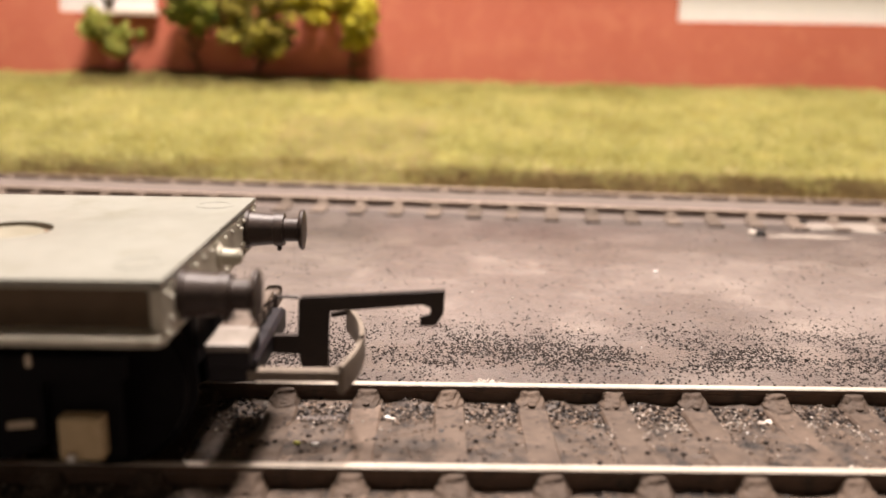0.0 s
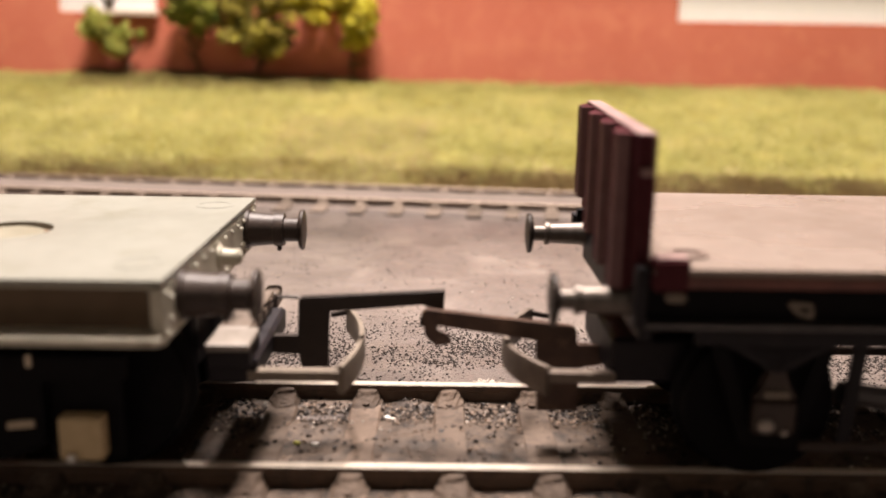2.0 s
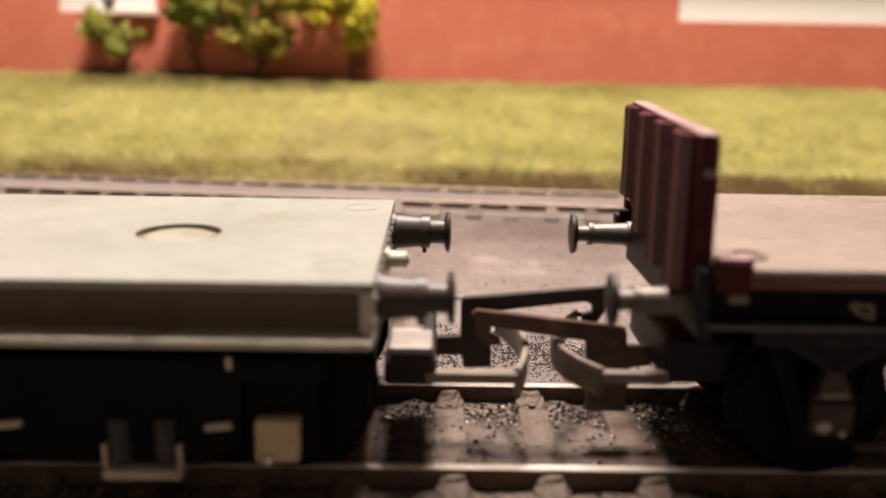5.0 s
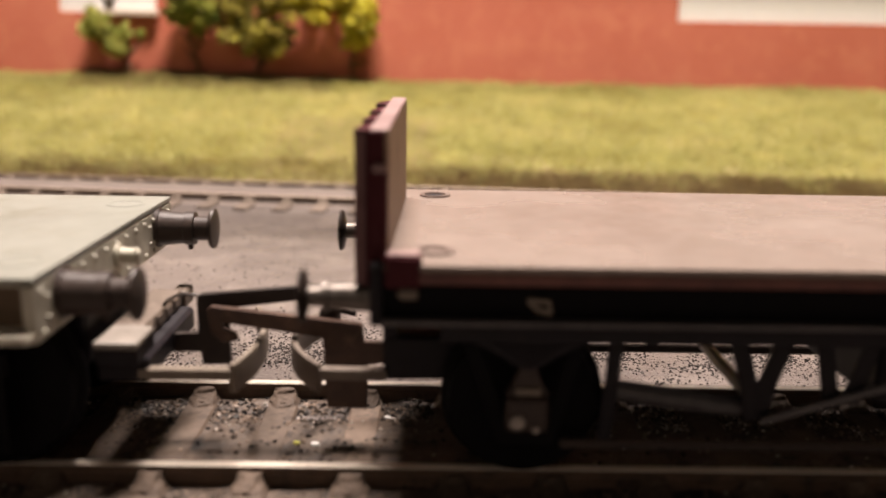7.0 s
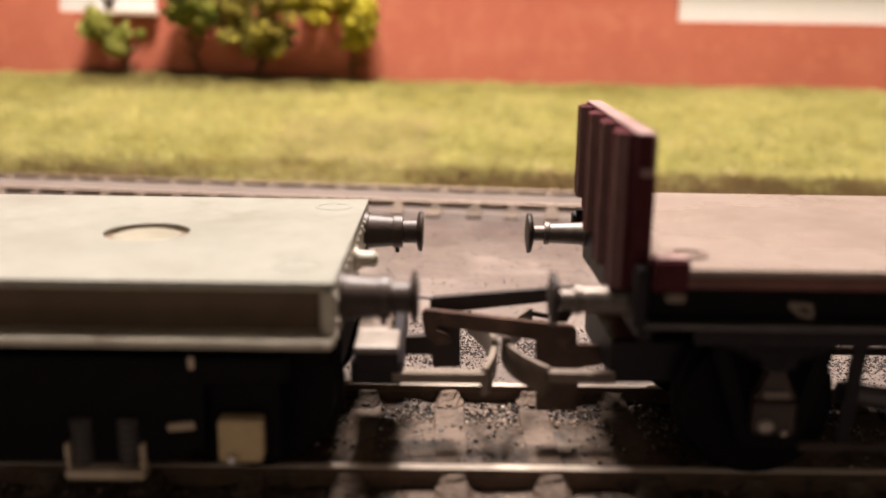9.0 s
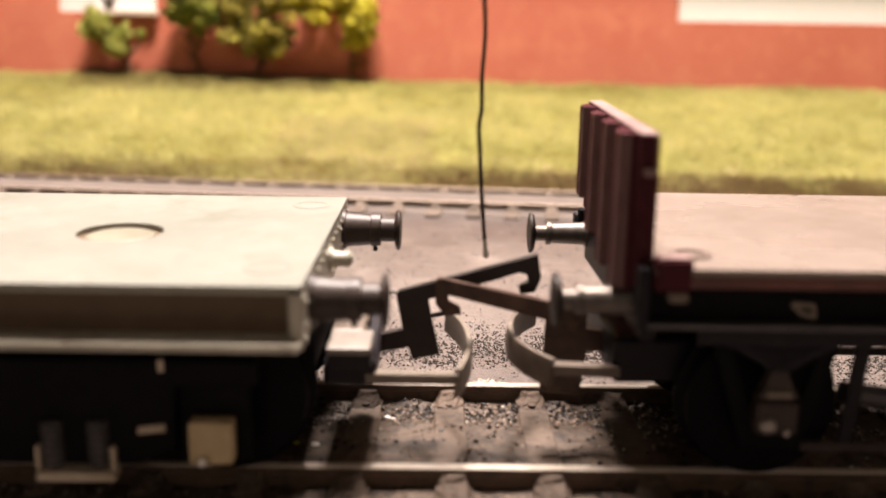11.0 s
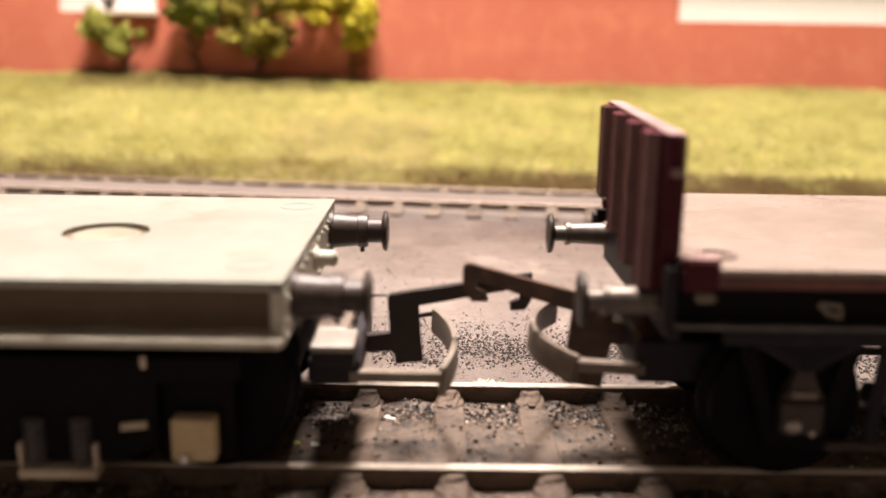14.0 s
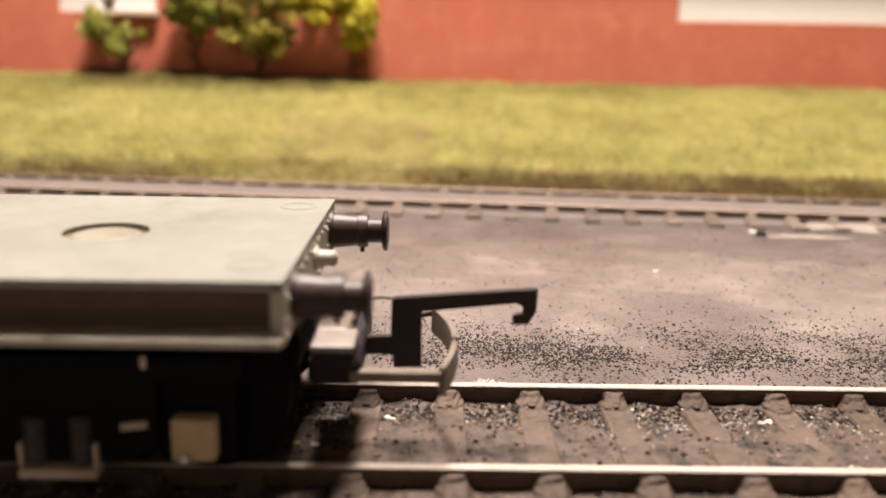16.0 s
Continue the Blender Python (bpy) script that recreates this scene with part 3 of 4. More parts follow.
def build_grains():
    """Loose grains on the ash, thickest in a strip beside the near track."""
    rng = random.Random(11)
    def grains(name, spots, mat, label):
        pts, faces = [], []
        for x, y, z, r in spots:
            q = Euler((rng.uniform(0, 6.3), rng.uniform(0, 6.3), rng.uniform(0, 6.3))).to_matrix()
            b = len(pts)
            for v in ((1, 0, 0), (-1, 0, 0), (0, 1, 0), (0, -1, 0), (0, 0, 1), (0, 0, -1)):
                p = q @ (Vector(v) * rng.uniform(0.7, 1.2) * r)
                pts.append(((x + p.x) * MM, (y + p.y) * MM, (z + p.z * 0.8) * MM))
            for i, j, k in ((0, 2, 4), (2, 1, 4), (1, 3, 4), (3, 0, 4), (2, 0, 5), (1, 2, 5), (3, 1, 5), (0, 3, 5)):
                faces.append((b + i, b + j, b + k))
        me = bpy.data.meshes.new(name)
        me.from_pydata(pts, [], faces)
        me.materials.append(mat)
        tagged(new(name, me), label, "ballast", kind="stuff")
    black, pale, crumbs = [], [], []
    while len(black) < 17000:
        x, y = rng.uniform(-52, 72), rng.gauss(29.5, 6)
        if y < 20 or y > 62 or wave(x, y, 9, 8) + 0.5 * wave(x, y, 3, 9) + rng.uniform(-0.5, 0.5) < -0.10:
            continue
        black.append((x, y, ground_height(x, y) + 0.03, 0.05 + 0.15 * rng.random() ** 1.8))
    for _ in range(13000):
        x, y = rng.uniform(-52, 72), rng.gauss(29.5, 7)
        if 19 < y < 60 and wave(x, y, 9, 8) + rng.uniform(-0.5, 0.5) > -0.25:
            black.append((x, y, ground_height(x, y) + 0.01, rng.uniform(0.035, 0.085)))
    for _ in range(1800):
        x, y = rng.uniform(-60, 90), rng.uniform(20, 105)
        black.append((x, y, ground_height(x, y) + 0.03, rng.uniform(0.08, 0.2)))
    # Black grains in the track bed, densest where they stand for the hollows' shade.
    for _ in range(3300):
        x, y = rng.uniform(-48, 62), rng.gauss(14.0, 0.9) if rng.random() < 0.72 else rng.uniform(-6, 14)
        black.append((x, y, bed_height(x, y) + 0.04, 0.08 + 0.28 * rng.random() ** 1.5))
    for _ in range(560):
        x, y = rng.uniform(-48, 62), rng.gauss(13.5, 1.6) if rng.random() < 0.6 else rng.uniform(-7, 22)
        pale.append((x, y, (bed_height if y < 20 else ground_height)(x, y) + 0.06, 0.06 + 0.22 * rng.random() ** 2))
    for _ in range(1100):
        x, y = 14 + 40 * rng.random(), rng.gauss(11.5, 2.2)
        if 2 < y < 15.6 and wave(x, y, 4, 31) > -0.05:
            pale.append((x, y, bed_height(x, y) + 0.04, 0.05 + 0.13 * rng.random() ** 2))
    for _ in range(70):
        x, y = rng.gauss(5.4, 0.8), rng.gauss(20.2, 0.45)
        pale.append((x, y, ground_height(x, y) + 0.18, rng.uniform(0.10, 0.26)))
    for _ in range(7500):
        x = rng.uniform(-48, 62)
        pick = rng.random()
        y = rng.gauss(13.6, 1.5) if pick < 0.5 else (rng.gauss(-2.6, 1.3) if pick < 0.85 else rng.uniform(1, 13))
        if y > 15.9 or -0.9 < y < 0.9:
            continue
        mid = abs(((x - 1.6) / PITCH + 0.5) % 1.0 - 0.5)
        if mid < 0.2 and rng.random() < 0.85:
            continue
        crumbs.append((x, y, bed_height(x, y) + 0.05, 0.07 + 0.24 * rng.random() ** 1.7))
    for _ in range(110):
        x, y = rng.uniform(-50, 80), rng.uniform(20, 100)
        pale.append((x, y, ground_height(x, y) + 0.05, rng.uniform(0.10, 0.22)))
    grains("coal_grains", black, GRAIN, "loose black coal grains strewn beside the track, also darkening its shaded hollows")
    grains("ballast_crumbs", crumbs, CRUMB, "brown dusty ballast crumbs between the sleepers")
    grains("ballast_chips", pale, GRAIN_PALE, "pale stone chips strewn between the sleepers")


def build_debris():
    """A pale plaster spill with stones beside the far track, and bright chips on the near track."""
    def lump(name, x, y, z, r, flat, mat, label, cat, seed):
        bm = bmesh.new()
        bmesh.ops.create_icosphere(bm, subdivisions=3, radius=1)
        for v in bm.verts:
            d = v.co.normalized()
            k = 1 + 0.35 * noise.noise(d * 1.7 + Vector((seed, 0, 0))) + 0.12 * noise.noise(d * 5 + Vector((seed, 3, 0)))
            v.co = Vector((d.x * r[0] * k, d.y * r[1] * k, d.z * flat * k))
        ob = new(name, mesh_of(name, bm, mat, True))
        ob.location = Vector((x, y, z)) * MM
        return tagged(ob, label, cat)
    lump("plaster_spill", 80, 103.5, -2.1, (12, 4.0), 0.7, PLASTER, "pale spilt plaster patch beside the far track", "spill", 1.0)
    lump("plaster_spill", 66, 94.5, -2.08, (8, 1.8), 0.42, PLASTER, "thin pale plaster smear on the ash", "spill", 4.0)
    for x, y, r, mat, label in ((68.8, 107.5, 1.0, GRAIN_PALE, "pale stone beside the far track"), (70.4, 106.9, 0.9, GRAIN, "dark stone beside the far track"), (56.9, 95.6, 0.9, GRAIN_PALE, "pale stone on the ash"), (58.2, 95.2, 0.9, GRAIN, "dark stone on the ash"), (32.6, 66.0, 0.34, WHITE, "small white chip on the ash"), (48.5, 90.3, 0.34, GRAIN_PALE, "small pale chip on the ash")):
        lump("stone", x, y, ground_height(x, y) + r * 0.35, (r, r * 0.8), r * 0.7, mat, label, "stone", x)
    for x, y, r, mat, label in ((-11.3, 7.1, 0.30, LEAF_CHIP, "tiny yellow-green leaf scrap on a sleeper"), (-9.7, 6.9, 0.33, WHITE, "white chip between the rails"), (-4.0, 13.0, 0.33, WHITE, "bright white speck between the rails"), (-3.5, 12.5, 0.28, GRAIN_PALE, "pale stone chip between the rails"), (30.6, 13.2, 0.5, GRAIN_PALE, "pale stone chip between the rails"), (29.7, 12.8, 0.36, GRAIN_PALE, "pale stone chip between the rails")):
        lump("chip", x, y, bed_height(x, y) + 0.1, (r, r * 0.7), r * 0.5, mat, label, "stone chip", x)


# ---- wagons ----
MID = 8.45


def buffer_set(parent, ends, mat, head_mat, housing, ram, label, ram_r=0.72, splay=0.0, step=False):
    """Buffers on one wagon: a housing, a ram and a round head; the axis points away from the wagon."""
    for x, out in ends:
        for side in (-1, 1):
            b = thing("buffer", label, "", (x + side * splay, MID + side * 11.1, 14.0))
            b.parent = parent
            part("housing", lathe(bmesh.new(), (0, 0, 0), (out, 0, 0), housing, 22), mat, b, smooth=True)
            e = housing[-1][0]
            part("ram", lathe(bmesh.new(), (out * (e - 0.1), 0, 0), (out, 0, 0), [(0, ram_r), (ram + 0.3, ram_r)], 18), head_mat, b, smooth=True)
            part("head", lathe(bmesh.new(), (out * (e + ram), 0, 0), (out, 0, 0), [(0, 0.75), (0.25, 1.75), (0.45, 1.9), (0.62, 1.85), (0.74, 1.2), (0.78, 0.3)], 26), GUNMETAL if mat is GUNMETAL else HOOK_BLACK, b, smooth=True)
            if step:
                part("lug", box(bmesh.new(), *sorted((out * (e - 0.75), out * (e - 0.35))), -0.3, 0.3, -2.0, -1.35, 0.08), mat, b, "small lug under the housing")


def wheelset(parent, x, z=6.2, mat=None):
    r = z
    mat = mat or WHEEL_BLACK
    for y in (0.2, 16.7):
        w = thing("wheel", "black spoked wheel standing on the rail", "", (x, y, z))
        w.parent = parent
        s = 1 if y < 8 else -1
        part("tyre", lathe(bmesh.new(), (0, -0.9, 0), (0, 1, 0), [(0, r - 0.9), (0, r - 0.1), (1.2, r), (1.5, r + 0.5), (1.9, r + 0.5), (1.9, r - 0.9)] if s > 0 else [(0, r - 0.9), (0, r + 0.5), (0.4, r + 0.5), (0.7, r), (1.9, r - 0.1), (1.9, r - 0.9)], 32), mat, w, smooth=True)
        part("disc", lathe(bmesh.new(), (0, -0.3, 0), (0, 1, 0), [(0, 1.2), (0.1, r - 0.8), (0.5, r - 0.8), (0.6, 1.2)], 24), mat, w, smooth=True)
    part("axle", rod(bmesh.new(), (x, -2.5, z), (x, 19.4, z), 0.8, 10), BLACK, parent)


def bow(parent, sign, x_root, x_tip, near_sag, far_sag, mat, z=6.2, lift=0.0):
    """The coupling's bumper: two flat arms and a bowed front plate."""
    bm = bmesh.new()
    near, far = MID - 6.4, MID + 7.3
    strap(bm, [(x_root, near, z + 0.2), (x_tip - sign * near_sag, near, z + 0.2)], 0.9, 0.9, (0, 0, 1))
    path = []
    for k in range(33):
        a = -1 + k / 16
        path.append((x_tip - sign * ((near_sag if a < 0 else far_sag) * a * a), MID + (6.5 if a < 0 else 7.4) * a, z - 0.2 + lift * (a + 1) / 2))
    strap(bm, path, 2.3, 0.55, (0, 0, 1))
    tail = bmesh.new()
    strap(tail, [(x_tip - sign * (far_sag + 0.1), far, z + 0.5 + lift), (x_tip - sign * (far_sag + 1.6), far - 0.3, z + 0.3 + lift)], 0.4, 0.3, (0, 0, 1))
    ob = part("bow", bm, mat, parent, "curved bumper bow of the coupling", smooth=True)
    part("bow_tail", tail, HOOK_BLACK, ob, "short dark tail at the end of the bow")
    return ob


def build_grey_wagon():
    w = thing("flat_wagon", "pale grey flat wagon with dark buffers on the near track", "wagon")
    L = -98.0
    # deck with a round recess over the bogie
    bm = bmesh.new()
    y0, y1, zt = MID - 15.6, MID + 15.6, 16.15
    cx, cy, r, n = -16.5, MID - 0.7, 3.35, 40
    outer = [bm.verts.new(p) for p in ((L, y0, zt), (0, y0, zt), (0, y1, zt), (L, y1, zt))]
    circ = [bm.verts.new((cx + r * math.cos(6.28318 * k / n), cy + r * math.sin(6.28318 * k / n), zt)) for k in range(n)]
    edges = [bm.edges.new((outer[k], outer[(k + 1) % 4])) for k in range(4)] + [bm.edges.new((circ[k], circ[(k + 1) % n])) for k in range(n)]
    bmesh.ops.triangle_fill(bm, use_beauty=True, edges=edges)
    low = [bm.verts.new((v.co.x, v.co.y, zt - 0.45)) for v in circ]
    for k in range(n):
        bm.faces.new((circ[k], circ[(k + 1) % n], low[(k + 1) % n], low[k]))
    skirt = [bm.verts.new((v.co.x, v.co.y, zt - 0.36)) for v in outer]
    for k in range(4):
        bm.faces.new((outer[k], outer[(k + 1) % 4], skirt[(k + 1) % 4], skirt[k]))
    part("deck", bm, GREY_DECK, w, "smooth pale grey deck")
    # The groove's shade is in its colour.
    part("recess_floor", lathe(bmesh.new(), (cx, cy, zt - 0.6), (0, 0, 1), [(0, r + 0.05), (0.14, r + 0.05)], 40), GREY_SHADE, w, "groove round the deck cap, coloured dark as in shade")
    part("deck_cap", lathe(bmesh.new(), (cx, cy, zt - 0.5), (0, 0, 1), [(0, r - 0.7), (0.24, r - 0.7), (0.34, r - 1.0), (0.36, 0.4)], 40), DECK_CAP, w, "yellowed round cap sunk in the deck")
    for x, y in ((-2.9, MID - 11.0), (-2.9, MID + 11.3), (-40, MID - 11.0), (-40, MID + 11.3)):
        part("ring_mark", lathe(bmesh.new(), (x, y, zt + 0.004), (0, 0, 1), [(-0.05, 1.75), (0.05, 1.68), (0.05, 1.48), (-0.05, 1.40)], 28, False), GREY_DECK, w, "faint moulded ring on the deck")
    for side, s in ((y0, 1), (y1, -1)):
        bm = bmesh.new()
        box(bm, L, -0.02, *sorted((side - s * 1.14, side + s * 1.6)), 11.98, 12.62, 0.15)
        box(bm, -0.78, -0.02, *sorted((side - s * 0.1, side + s * 1.6)), 12.45, 15.62, 0.12)
        box(bm, L, -0.8, *sorted((side + s * 0.02, side + s * 0.5)), 15.58, 15.80, 0.06)
        part("side_frame", bm, GREY_FRAME, w, "channel side with a raised pale rim")
        # The web is painted dark for the shade inside the channel.
        part("side_web", box(bmesh.new(), L, -0.8, *sorted((side + s * 1.1, side + s * 1.7)), 12.3, 15.78, 0), GREY_SHADE, w, "inner web of the channel side, coloured dark as in shade")
    part("headstock", box(bmesh.new(), -0.9, 0.0, y0 + 0.1, y1 - 0.1, 11.66, 15.66, 0.12), GREY_FRAME, w, "riveted grey buffer beam")
    for k in range(13):
        for z in (12.2, 15.0):
            part("rivet", lathe(bmesh.new(), (0, y0 + 1.2 + k * 2.4, z), (1, 0, 0), [(0, 0.26), (0.14, 0.2), (0.18, 0.08)], 7), GREY_FRAME, w)
    for k in range(6):
        for s in (-1, 1):
            for z in (13.0, 14.5):
                part("rivet", lathe(bmesh.new(), (0, MID + s * (8.6 + k), z), (1, 0, 0), [(0, 0.22), (0.14, 0.17), (0.18, 0.06)], 7), GREY_FRAME, w)
    bm = bmesh.new()
    lathe(bm, (0, MID, 14.0), (1, 0, 0), [(0, 1.0), (0.3, 1.0), (0.35, 0.7), (1.2, 0.62), (1.6, 0.7), (1.9, 0.35)], 16)
    part("draw_hook", bm, GREY_FRAME, w, "short drawbar hook stub", smooth=True)
    buffer_set(w, ((0.0, 1), (L, -1)), GUNMETAL, GUNMETAL, [(0, 1.8), (0.35, 1.8), (0.4, 1.62), (2.6, 1.42), (2.66, 1.56), (3.5, 1.52), (3.55, 1.3)], 1.15, "dark round-headed buffer", 1.12, 0.0, True)
    # bogie, its springs, axleboxes and wheels
    bm = bmesh.new()
    box(bm, L + 0.5, -0.5, MID - 6.2, MID + 6.2, 6.6, 15.5, 0.3)
    part("underframe", bm, BLACK, w, "black underframe")
    for x in (-6.8, -29.2, L + 6.8, L + 29.2):
        wheelset(w, x)
    for xc in (-18.0, L + 18.0):
        part("bolster", box(bmesh.new(), xc - 4.2, xc + 4.2, -3.0, 20.0, 2.0, 6.5, 0.2), BLACK, w, "black cross bolster of the bogie")
        for y, s in ((-4.0, -1), (20.9, 1)):
            bm = bmesh.new()
            prism(bm, [(xc - 14.5, 8.4), (xc - 8.7, 8.4), (xc - 8.7, 3.6), (xc - 6.0, 2.4), (xc + 6.0, 2.4), (xc + 8.7, 3.6), (xc + 8.7, 8.4), (xc + 14.5, 8.4), (xc + 14.5, 10.2), (xc - 14.5, 10.2)], *sorted((y, y + s * 0.9)), 0.12)
            part("bogie_side", bm, WHEEL_BLACK, w, "black bogie side frame")
            for x in (xc - 11.2, xc + 11.2):
                bm = bmesh.new()
                box(bm, x - 1.55, x + 1.55, *sorted((y - s * 0.3, y + s * 1.2)), 2.55, 5.75, 0.25, 2)
                a = part("axlebox", bm, CREAM, w, "cream axlebox with a round cover")
                part("cover", lathe(bmesh.new(), (x, y + s * 1.2, 4.3), (0, s, 0), [(-0.05, 1.25), (0.06, 1.15), (0.10, 0.8)], 20), CREAM, a, smooth=True)
                part("bolt", lathe(bmesh.new(), (x - 0.5, y + s * 1.5, 3.0), (0, s, 0), [(0, 0.3), (0.25, 0.26)], 8), WHITE, a)
                part("horn_guide", box(bmesh.new(), x - 2.6, x + 2.6, *sorted((y - s * 0.6, y - s * 0.2)), 2.2, 9, 0.2), WHEEL_BLACK, w)
            mid_x = xc + (1.9 if xc > -50 else -1.9)
            for x in (mid_x - 1.6, mid_x + 1.6):
                bm = bmesh.new()
                lathe(bm, (x, y + s * 0.9, 2.4), (0, 0, 1), [(0.28 * q, 0.85 if q % 2 else 0.6) for q in range(13)], 12)
                part("spring", bm, GEAR_GREY, w, "dark coil spring of the bogie")
            bm = bmesh.new()
            box(bm, mid_x - 2.75, mid_x + 2.75, *sorted((y + s * 0.2, y + s * 1.7)), 1.4, 2.1, 0.15)
            box(bm, mid_x - 2.75, mid_x - 2.4, *sorted((y + s * 0.2, y + s * 1.5)), 2.1, 4.0, 0.12)
            box(bm, mid_x + 2.4, mid_x + 2.75, *sorted((y + s * 0.2, y + s * 1.5)), 2.1, 4.0, 0.12)
            part("spring_plank", bm, PLANK, w, "dusty spring plank below the bogie")
            for dx, dz in ((8.1, 9.9),):
                part("tag", box(bmesh.new(), xc + dx - 0.25, xc + dx + 0.15, *sorted((y + s * 0.95, y + s * 1.1)), dz - 0.5, dz + 0.4, 0.05), PLANK, w, "small pale tag")
            for dx, dz in ((7.2, 5.1), (-7.2, 5.1)):
                part("pull_rod", rod(bmesh.new(), (xc + dx - 0.9, y + s * 1.0, dz), (xc + dx + 0.9, y + s * 1.0, dz + 0.2), 0.3, 8), PLANK, w)
    # coupling pocket, bow and hook
    bm = bmesh.new()
    # One block in two colours: pale lit top, black body for its shaded front.
    box(bm, 0.6, 3.9, 0.2, 4.6, 8.75, 9.35, 0.2, 2)
    part("block_shaded_front", box(bmesh.new(), 0.7, 3.85, 0.4, 4.6, 7.5, 8.74, 0.1), BLACK, w)
    part("coupling_block", bm, DUSTY_BLOCK, w, "pale dusty lit top of the block that carries the coupling")
    bm = box(bmesh.new(), 0.5, 3.1, 4.62, 15.4, 7.82, 9.3, 0.2, 2)
    for y in (6.2, 8.6, 11.0, 13.4):
        box(bm, 2.95, 3.22, y - 0.7, y + 0.7, 8.1, 9.05, 0.12)
    part("coupling_beam", bm, BOW_TAN, w, "brown dusty lumpy beam across the coupling")
    part("beam_end", box(bmesh.new(), 2.0, 3.4, 15.42, 18.3, 7.4, 9.0, 0.25, 2), BOW_TAN, w, "brown square end of the coupling beam")
    bm = bmesh.new()
    box(bm, 0.2, 4.2, MID - 6.8, MID + 6.8, 5.7, 7.8, 0.3)
    part("coupling_pocket", bm, BLACK, w, "black coupling pocket")
    bow(w, 1, 3.4, 11.5, 1.1, 1.7, BOW_DUSTY, 6.2, 0.5)
    px, pz = 3.0, 6.5
    prof = [(0.2, 5.75), (6.4, 5.75), (6.4, 4.5), (8.75, 4.5), (8.75, 9.45), (16.6, 10.15), (17.25, 9.85), (17.3, 9.1), (16.35, 8.95), (16.35, 8.25), (17.6, 8.2), (18.3, 9.3), (18.4, 11.3), (6.6, 10.6), (6.3, 10.3), (6.3, 7.2), (0.2, 7.2)]
    bm = prism(bmesh.new(), [(x - px, z - pz) for x, z in prof], -0.35, 0.35, 0.07)
    hook = part("hook", bm, HOOK_BLACK, w, "black steel coupling hook", (px, MID + 0.6, pz))
    bm = bmesh.new()
    pts = [(6.35, 10.45), (5.4, 10.55), (4.6, 10.45), (3.9, 10.1), (3.4, 9.6)]
    for (xa, za), (xb, zb) in zip(pts, pts[1:]):
        rod(bm, (xa - px, 0, za - pz), (xb - px, 0, zb - pz), 0.13, 8)
    part("spring_wire", bm, HOOK_BLACK, hook, "thin black return wire behind the hook", smooth=True)
    return w, hook


def column(bm, outline, z0, z1, bevel=0.06):
    """An upright bar with an outline in x and y."""
    lo = [bm.verts.new((x, y, z0)) for x, y in outline]
    hi = [bm.verts.new((x, y, z1)) for x, y in outline]
    n = len(outline)
    bm.faces.new(lo)
    bm.faces.new(hi[::-1])
    for k in range(n):
        bm.faces.new((lo[k], hi[k], hi[(k + 1) % n], lo[(k + 1) % n]))
    if bevel:
        bmesh.ops.bevel(bm, geom=list(bm.edges), offset=bevel, segments=1, affect="EDGES", profile=0.5)
    return bm


def slab(parent, name, outline, x0, x1, mat, label):
    """A board with an outline in y and z, from x0 to x1."""
    bm = bmesh.new()
    a = [bm.verts.new((x0, y, z)) for y, z in outline]
    c = [bm.verts.new((x1, y, z)) for y, z in outline]
    n = len(outline)
    bm.faces.new(a)
    bm.faces.new(c[::-1])
    for k in range(n):
        bm.faces.new((a[k], c[k], c[(k + 1) % n], a[(k + 1) % n]))
    bmesh.ops.bevel(bm, geom=list(bm.edges), offset=0.05, segments=1, affect="EDGES", profile=0.5)
    return part(name, bm, mat, parent, label)


